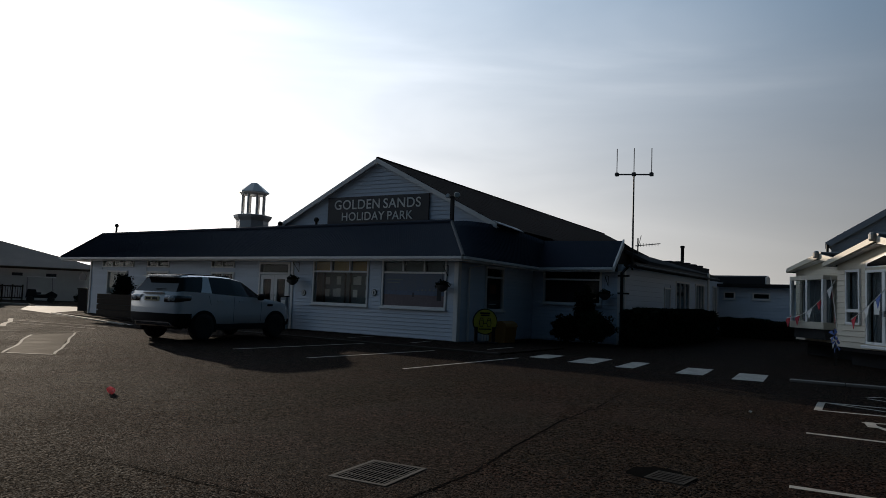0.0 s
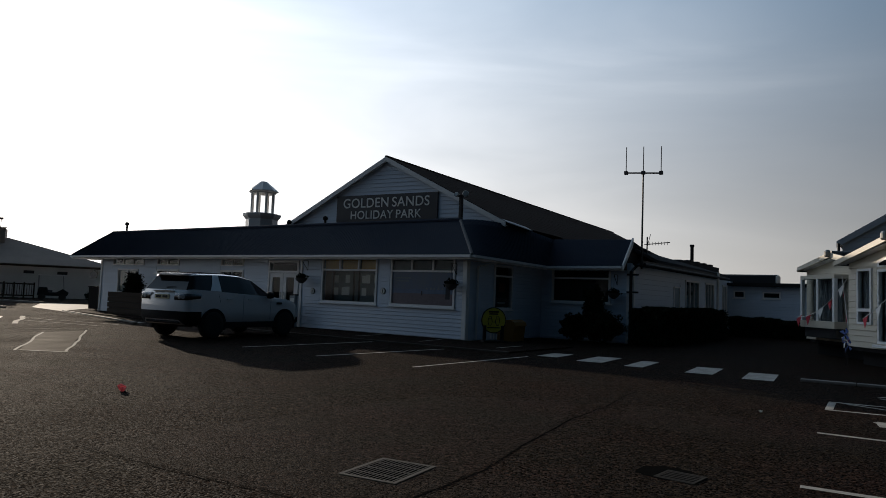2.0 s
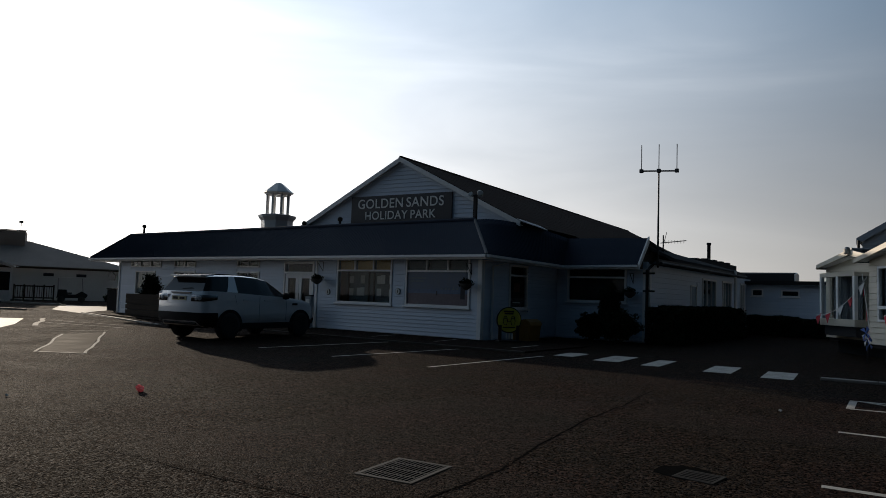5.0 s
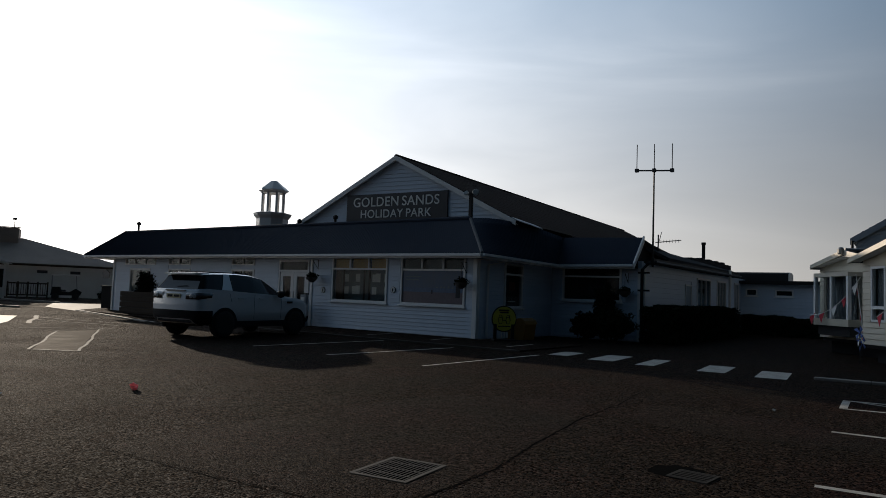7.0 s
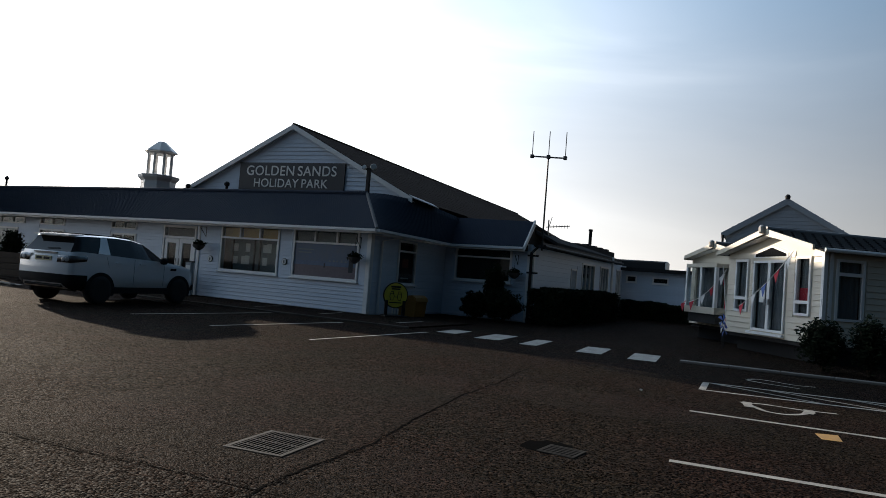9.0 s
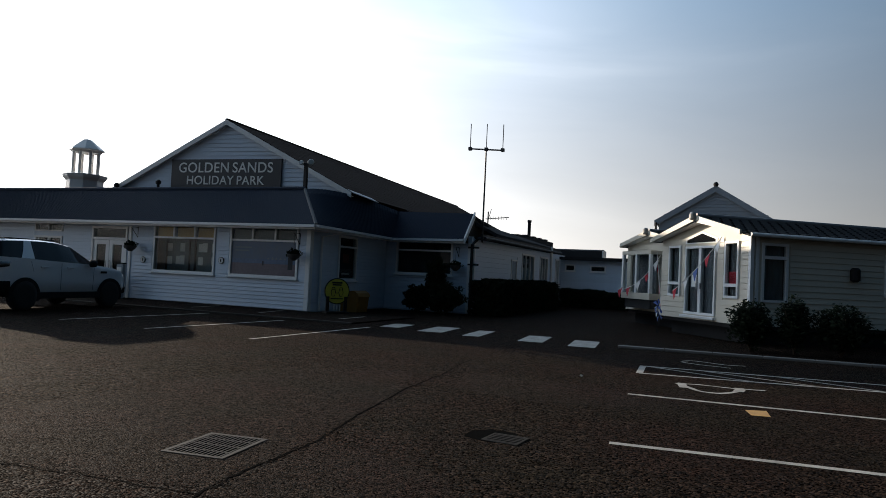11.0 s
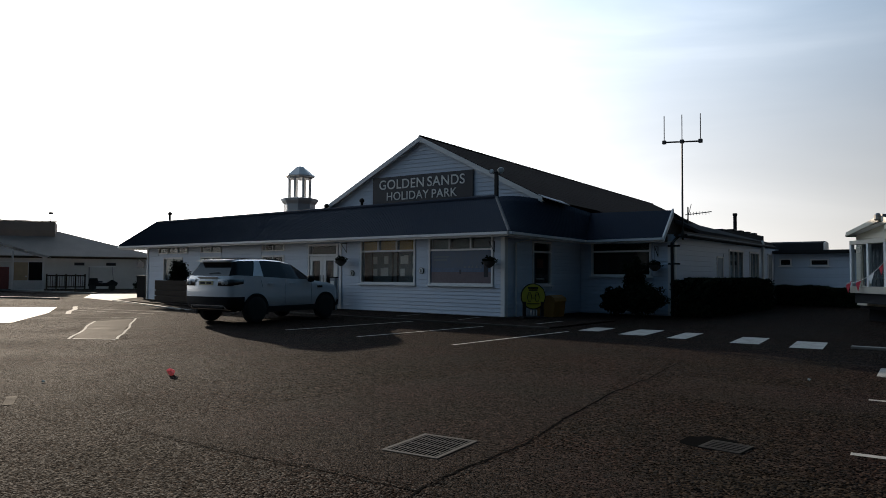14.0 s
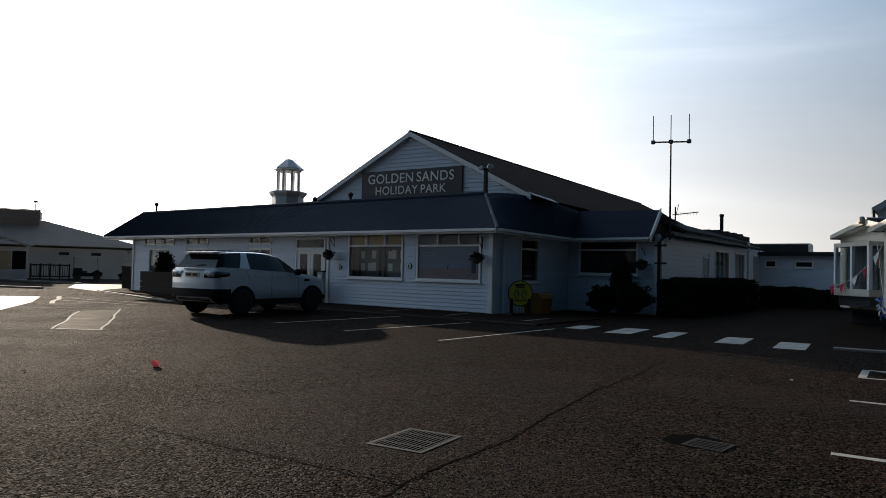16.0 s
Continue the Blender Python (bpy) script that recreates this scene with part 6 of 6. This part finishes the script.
for i, (a, b) in enumerate((((-3.78, 16.59), (-0.9, 20.0)), ((-1.86, 14.92), (1.0, 18.14)), ((0.15, 13.29), (2.95, 16.68)))):
    strip(a, b, 0.075, M_PAINT, "bay_line", "worn white parking bay line", group="bay lines", seed=i)
for i, (x0, x1) in enumerate(((-2.69, -2.89), (-0.24, -0.52), (2.34, 2.3))):
    strip(local(x0, -2.0)[:2], local(x1, -0.5)[:2], 0.08, M_WORN, "bay_line", "faint worn white line across the pavement", z=0.044, group="bay lines", seed=7 + i)
for cx, cy, long, wide in ((3.78, 17.39, 0.62, 0.26), (4.66, 16.54, 0.88, 0.3), (5.4, 15.69, 0.88, 0.2), (6.38, 14.62, 0.82, 0.27), (7.13, 13.71, 0.78, 0.28)):
    d, n = Vector((0.53, 0.848)), Vector((0.848, -0.53))
    q = [Vector((cx, cy)) + d * u * long + n * v * wide for u, v in ((-1, -1), (-1, 1), (1, 1), (1, -1))]
    sheet([tuple(p) for p in q], M_PAINT, "crossing_stripe", "white painted block of a pedestrian crossing", group="crossing stripes")
for i, (a, b, w) in enumerate((((6.43, 10.2), (9.6, 8.2), 0.09), ((5.84, 9.4), (9.3, 7.4), 0.09), ((6.43, 10.24), (5.84, 9.4), 0.1), ((6.5, 10.1), (7.24, 8.62), 0.08), ((7.18, 9.66), (8.03, 8.14), 0.08), ((8.08, 9.15), (8.75, 7.8), 0.08), ((4.6, 7.62), (7.6, 5.5), 0.09), ((3.06, 5.3), (5.4, 3.75), 0.09))):
    strip(a, b, w, M_PAINT if i not in (3, 4, 5) else M_WORN, "bay_line", "white line of a marked parking bay", group="bay lines", seed=20 + i)


def symbol(pts, w, label, z=0.004):
    """A painted outline as one bent ribbon."""
    bm = bmesh.new()
    P = []
    pts = [Vector((*p, z)) for p in pts]
    for a, b in zip(pts, pts[1:]):
        for k in range(5):
            P.append(a.lerp(b, k / 5))
    for _ in range(3):
        P = [P[0]] + [(P[i - 1] + P[i] * 2 + P[i + 1]) / 4 for i in range(1, len(P) - 1)] + [P[-1]]
    rows = []
    for i, p in enumerate(P):
        d = (P[min(i + 1, len(P) - 1)] - P[max(i - 1, 0)]).normalized()
        s = Vector((-d.y, d.x, 0)) * w * (1 + 0.35 * noise.noise(p * 6))
        rows.append((bm.verts.new(p + s), bm.verts.new(p - s)))
    for a, b in zip(rows, rows[1:]):
        bm.faces.new((a[0], b[0], b[1], a[1]))
    tagged(part("bay_symbol", bm, M_PAINT), label, "road marking", "bay symbols", "structure")


symbol([(5.86, 8.46), (5.8, 8.1), (5.74, 7.8), (5.9, 7.64), (6.16, 7.7), (6.4, 7.85), (6.5, 7.98), (6.36, 8.1), (6.22, 8.24), (6.1, 8.36), (5.86, 8.4)], 0.036, "white painted wheelchair outline on the bay")
symbol([(6.3, 7.76), (6.45, 7.9), (6.55, 8.06)], 0.06, "thick white painted seat of the wheelchair outline", 0.008)
symbol([(6.5, 7.94), (6.64, 7.86), (6.81, 7.81)], 0.035, "white painted foot of the wheelchair outline", 0.012)
symbol([(5.7, 8.06), (5.86, 8.36), (5.95, 8.46)], 0.06, "thick white painted head of the wheelchair outline", 0.008)
symbol([(7.6, 10.9), (7.9, 11.04), (8.06, 10.8), (8.16, 10.52), (8.26, 10.42), (8.57, 10.33)], 0.03, "faint white painted outline on the far bay")
symbol([(7.52, 10.76), (7.64, 10.43), (7.83, 10.22), (7.99, 9.97)], 0.03, "faint white painted arc on the far bay", 0.008)
strip((-4.36, 7.0), (-4.62, 7.5), 0.1, M_SMOOTH, "bay_line", "worn end of a white line", group="bay lines", seed=61)
sheet([(5.47, 6.61), (5.70, 6.54), (5.49, 6.23), (5.32, 6.32)], M_YELLOW_PAINT, "yellow_patch", "worn yellow painted patch on the asphalt")
# left-hand bay and hatched area
for i, (a, b, w) in enumerate((((-11.25, 20.32), (-9.2, 21.1), 0.05), ((-9.6, 19.2), (-7.5, 14.03), 0.055), ((-9.1, 20.6), (-6.53, 13.93), 0.055), ((-7.5, 14.03), (-6.53, 13.93), 0.09), ((-12.2, 22.6), (-14.6, 27.6), 0.16), ((-13.9, 26.4), (-9.6, 24.0), 0.07), ((-13.1, 24.7), (-9.5, 22.8), 0.07))):
    strip(a, b, w, M_WORN, "bay_line", "white line of the far parking bay", group="bay lines", seed=40 + i, wander=0.1)
sheet([(-7.5, 14.1), (-6.6, 14.05), (-9.05, 20.3), (-9.65, 19.0)], M_SMOOTH, "repair_patch", "paler smooth asphalt repair patch", z=0.002, category="repair")
sheet([(-20.0, 26.3), (-14.96, 26.89), (-13.11, 23.07), (-11.46, 18.48), (-14.0, 17.0)], M_PAINT, "painted_area", "broad white painted area on the asphalt", z=0.005)


def seam(pts, w, label):
    bm = bmesh.new()
    rng = random.Random(5)
    P = []
    for (x0, y0), (x1, y1) in zip(pts, pts[1:]):
        for k in range(8):
            P.append(Vector((x0 + (x1 - x0) * k / 8 + rng.uniform(-0.015, 0.015), y0 + (y1 - y0) * k / 8 + rng.uniform(-0.015, 0.015), 0.003)))
    rows = []
    for i, p in enumerate(P):
        d = (P[min(i + 1, len(P) - 1)] - P[max(i - 1, 0)]).normalized()
        s = Vector((-d.y, d.x, 0)) * w * rng.uniform(0.25, 0.9)
        rows.append((bm.verts.new(p + s), bm.verts.new(p - s)))
    for a, b in zip(rows, rows[1:]):
        bm.faces.new((a[0], b[0], b[1], a[1]))
    tagged(part("tar_seam", bm, M_SEAM_AND_PIT), label, "seam", "tar seams", "structure")


seam([(-0.35, 3.9), (-0.13, 4.37), (0.1, 4.77), (0.45, 5.25), (0.77, 5.77), (1.01, 6.29), (1.94, 8.04), (2.63, 9.07), (3.8, 11.13)], 0.013, "dark cracked tar seam across the asphalt")
seam([(-2.6, 5.9), (-1.37, 5.09), (-0.81, 4.74), (-0.33, 4.44), (0.13, 4.12)], 0.008, "dark cracked joint between two asphalt layers")


def layer(pts, label, seed):
    """A thin later layer of asphalt with a ragged outline."""
    P = []
    for (x0, y0), (x1, y1) in zip(pts, pts[1:] + pts[:1]):
        n = max(2, int(math.hypot(x1 - x0, y1 - y0) / 0.12))
        for k in range(n):
            x, y = x0 + (x1 - x0) * k / n, y0 + (y1 - y0) * k / n
            P.append((x + 0.05 * noise.noise(Vector((x * 4, y * 4, seed))), y + 0.05 * noise.noise(Vector((x * 4, y * 4, seed + 7)))))
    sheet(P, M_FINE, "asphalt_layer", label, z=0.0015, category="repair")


layer([(-2.6, 5.95), (-1.37, 5.12), (-0.13, 4.42), (0.45, 5.3), (1.0, 6.33), (1.9, 8.05), (2.3, 9.4), (0.4, 9.6), (-1.4, 7.6)], "smoother layer of asphalt round the large drain", 3)
layer([(-0.1, 4.3), (0.62, 5.4), (0.98, 5.3), (1.3, 4.7), (1.45, 3.9), (0.9, 3.2), (-0.3, 3.3)], "smoother layer of asphalt beside the tar seam", 8)
layer([(3.2, 9.3), (4.3, 8.2), (5.1, 7.2), (4.4, 6.6), (3.1, 7.2), (2.4, 8.2)], "smoother worn patch of asphalt", 14)


def drain(m, w, h, bars, half, cross, label, mat):
    g = thing("drain_grate", m, label, "drain grate", group="drains")
    f = 0.14 * w
    part("frame", boxes((-w, w, -h, -h + f, 0.0, 0.007), (-w, w, h - f, h, 0.0, 0.007), (-w, -w + f, -h + f, h - f, 0.0, 0.007), (w - f, w, -h + f, h - f, 0.0, 0.007)), mat, g)
    # no hole below: a flat black sheet paints the shade between the bars
    part("pit", boxes((-w + f, w - f, -h + f, h - f, 0.0026, 0.003)), M_SEAM_AND_PIT, g)
    for i in range(bars):
        x = -w + f + (2 * w - 2 * f) * (i + 0.5) / bars
        part("bar", boxes((x - half, x + half, -h + f, h - f, 0.0031, 0.0065)), mat, g)
    for y in cross:
        part("cross_bar", boxes((-w + f, w - f, y - 0.006, y + 0.006, 0.0031, 0.006)), mat, g)


drain(pose(-0.10, 5.465, 0, 0, 0, -30.5), 0.25, 0.315, 12, 0.005, (-0.158, 0.0, 0.158), "worn square iron drain grate set in the asphalt", M_IRON)
drain(pose(2.2, 5.49, 0, 0, 0, 47), 0.15, 0.16, 5, 0.011, (), "small dark gully grate in a sunken patch", M_GULLY)
ragged = [(radians(12 * k), 0.22 + 0.08 * noise.noise(Vector((k * 0.9, 4.2, 0)))) for k in range(30)]
sheet([(2.13 + q * 1.1 * math.cos(a), 5.62 + q * 1.05 * math.sin(a)) for a, q in ragged], M_SEAM_AND_PIT, "gully_patch", "dark tarred patch round the gully", z=0.0025, category="repair")


M_WRAPPER = material("thin_red_plastic", (0.8, 0.28, 0.3), rough=0.35, vary=0.15, scale=20, grain=40)
wt = M_WRAPPER.node_tree
thin = wt.nodes.new("ShaderNodeBsdfTranslucent")
thin.inputs["Color"].default_value = (0.85, 0.4, 0.42, 1)
half_through = wt.nodes.new("ShaderNodeMixShader")
half_through.inputs["Fac"].default_value = 0.45
wt.links.new(wt.nodes["Principled BSDF"].outputs["BSDF"], half_through.inputs[1])
wt.links.new(thin.outputs["BSDF"], half_through.inputs[2])
wt.links.new(half_through.outputs["Shader"], wt.nodes["Material Output"].inputs["Surface"])


def red_litter():
    r = thing("crumpled_wrapper", pose(-3.56, 9.12, 0), "crumpled red wrapper lying on the asphalt", "litter")
    bm = bmesh.new()
    bmesh.ops.create_icosphere(bm, subdivisions=3, radius=0.058)
    for v in bm.verts:
        v.co *= 0.75 + 0.6 * noise.noise(v.co * 22)
        v.co.z = max(0, v.co.z + 0.045)
    part("wrapper", bm, M_WRAPPER, r)


red_litter()


def scrap(x, y, size, turn):
    p = thing("paper_scrap", pose(x, y, 0.003, 0, 0, turn), "small crumpled white paper scrap on the asphalt", "litter", group="paper scraps")
    bm = bmesh.new()
    rows = [[bm.verts.new((size * (i - 1), size * 0.7 * (j - 1), 0.012 * ((i + 2 * j) % 3))) for i in range(3)] for j in range(3)]
    top = [[bm.verts.new(v.co + Vector((0, 0, 0.004))) for v in r] for r in rows]
    for j in range(2):
        for i in range(2):
            bm.faces.new((rows[j][i], rows[j][i + 1], rows[j + 1][i + 1], rows[j + 1][i]))
            bm.faces.new((top[j][i], top[j + 1][i], top[j + 1][i + 1], top[j][i + 1]))
    part("sheet", bm, M_PAPER, p)


scrap(4.68, 9.0, 0.025, 20)
scrap(-4.84, 8.46, 0.022, 70)


def kerb_run(a, b, n, w, h, name, label, mat=None):
    k = thing(name, Matrix(), label, "kerb", kind="structure")
    a, b = Vector((*a, 0)), Vector((*b, 0))
    L = (b - a).length / n
    me = None
    ang = math.atan2(b.y - a.y, b.x - a.x)
    for i in range(n):
        p = a.lerp(b, i / n)
        if me is None:
            ob = part("kerb_stone", boxes((0.006, L - 0.006, 0, w, 0, h), bevel=0.012), mat or M_KERB, k, m=Matrix.Translation(p) @ Matrix.Rotation(ang, 4, "Z"))
            me = ob.data
        else:
            ob = new("kerb_stone", me)
            ob.parent = k
            ob.matrix_basis = Matrix.Translation(p) @ Matrix.Rotation(ang, 4, "Z")


kerb_run((7.55, 13.05), (17.5, 6.2), 13, 0.2, 0.05, "kerb", "pale concrete kerb stones along the caravan plot")
kerb_run((-16.0, 33.5), (-9.6, 25.3), 11, 0.15, 0.05, "kerb", "low concrete kerb beside the footpath")
kerb_run((-24.5, 36.4), (-19.4, 34.8), 6, 0.2, 0.09, "kerb", "pale kerb of the far traffic island")
kerb_run((-33.0, 51.0), (-22.2, 43.9), 14, 0.3, 0.1, "kerb", "pale kerb before the bungalow")
sheet([(-23.0, 45.5), (-19.3, 37.2), (-16.2, 33.6), (-9.5, 25.2), (-9.3, 25.6), (-13.4, 30.4), (-16.3, 34.6), (-17.6, 44.0)], M_PAVE, "footpath", "pale concrete footpath round the clubhouse corner", z=0.012, category="footpath")
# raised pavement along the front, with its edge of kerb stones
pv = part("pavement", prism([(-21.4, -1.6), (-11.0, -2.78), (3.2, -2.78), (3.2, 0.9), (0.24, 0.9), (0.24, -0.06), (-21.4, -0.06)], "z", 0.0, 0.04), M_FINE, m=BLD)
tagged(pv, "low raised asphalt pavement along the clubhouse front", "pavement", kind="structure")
kerb_run(local(-11.0, -2.9)[:2], local(3.2, -2.9)[:2], 16, 0.115, 0.046, "kerb", "kerb stones along the front pavement, coloured dark for their shaded face", M_SHADED_KERB)
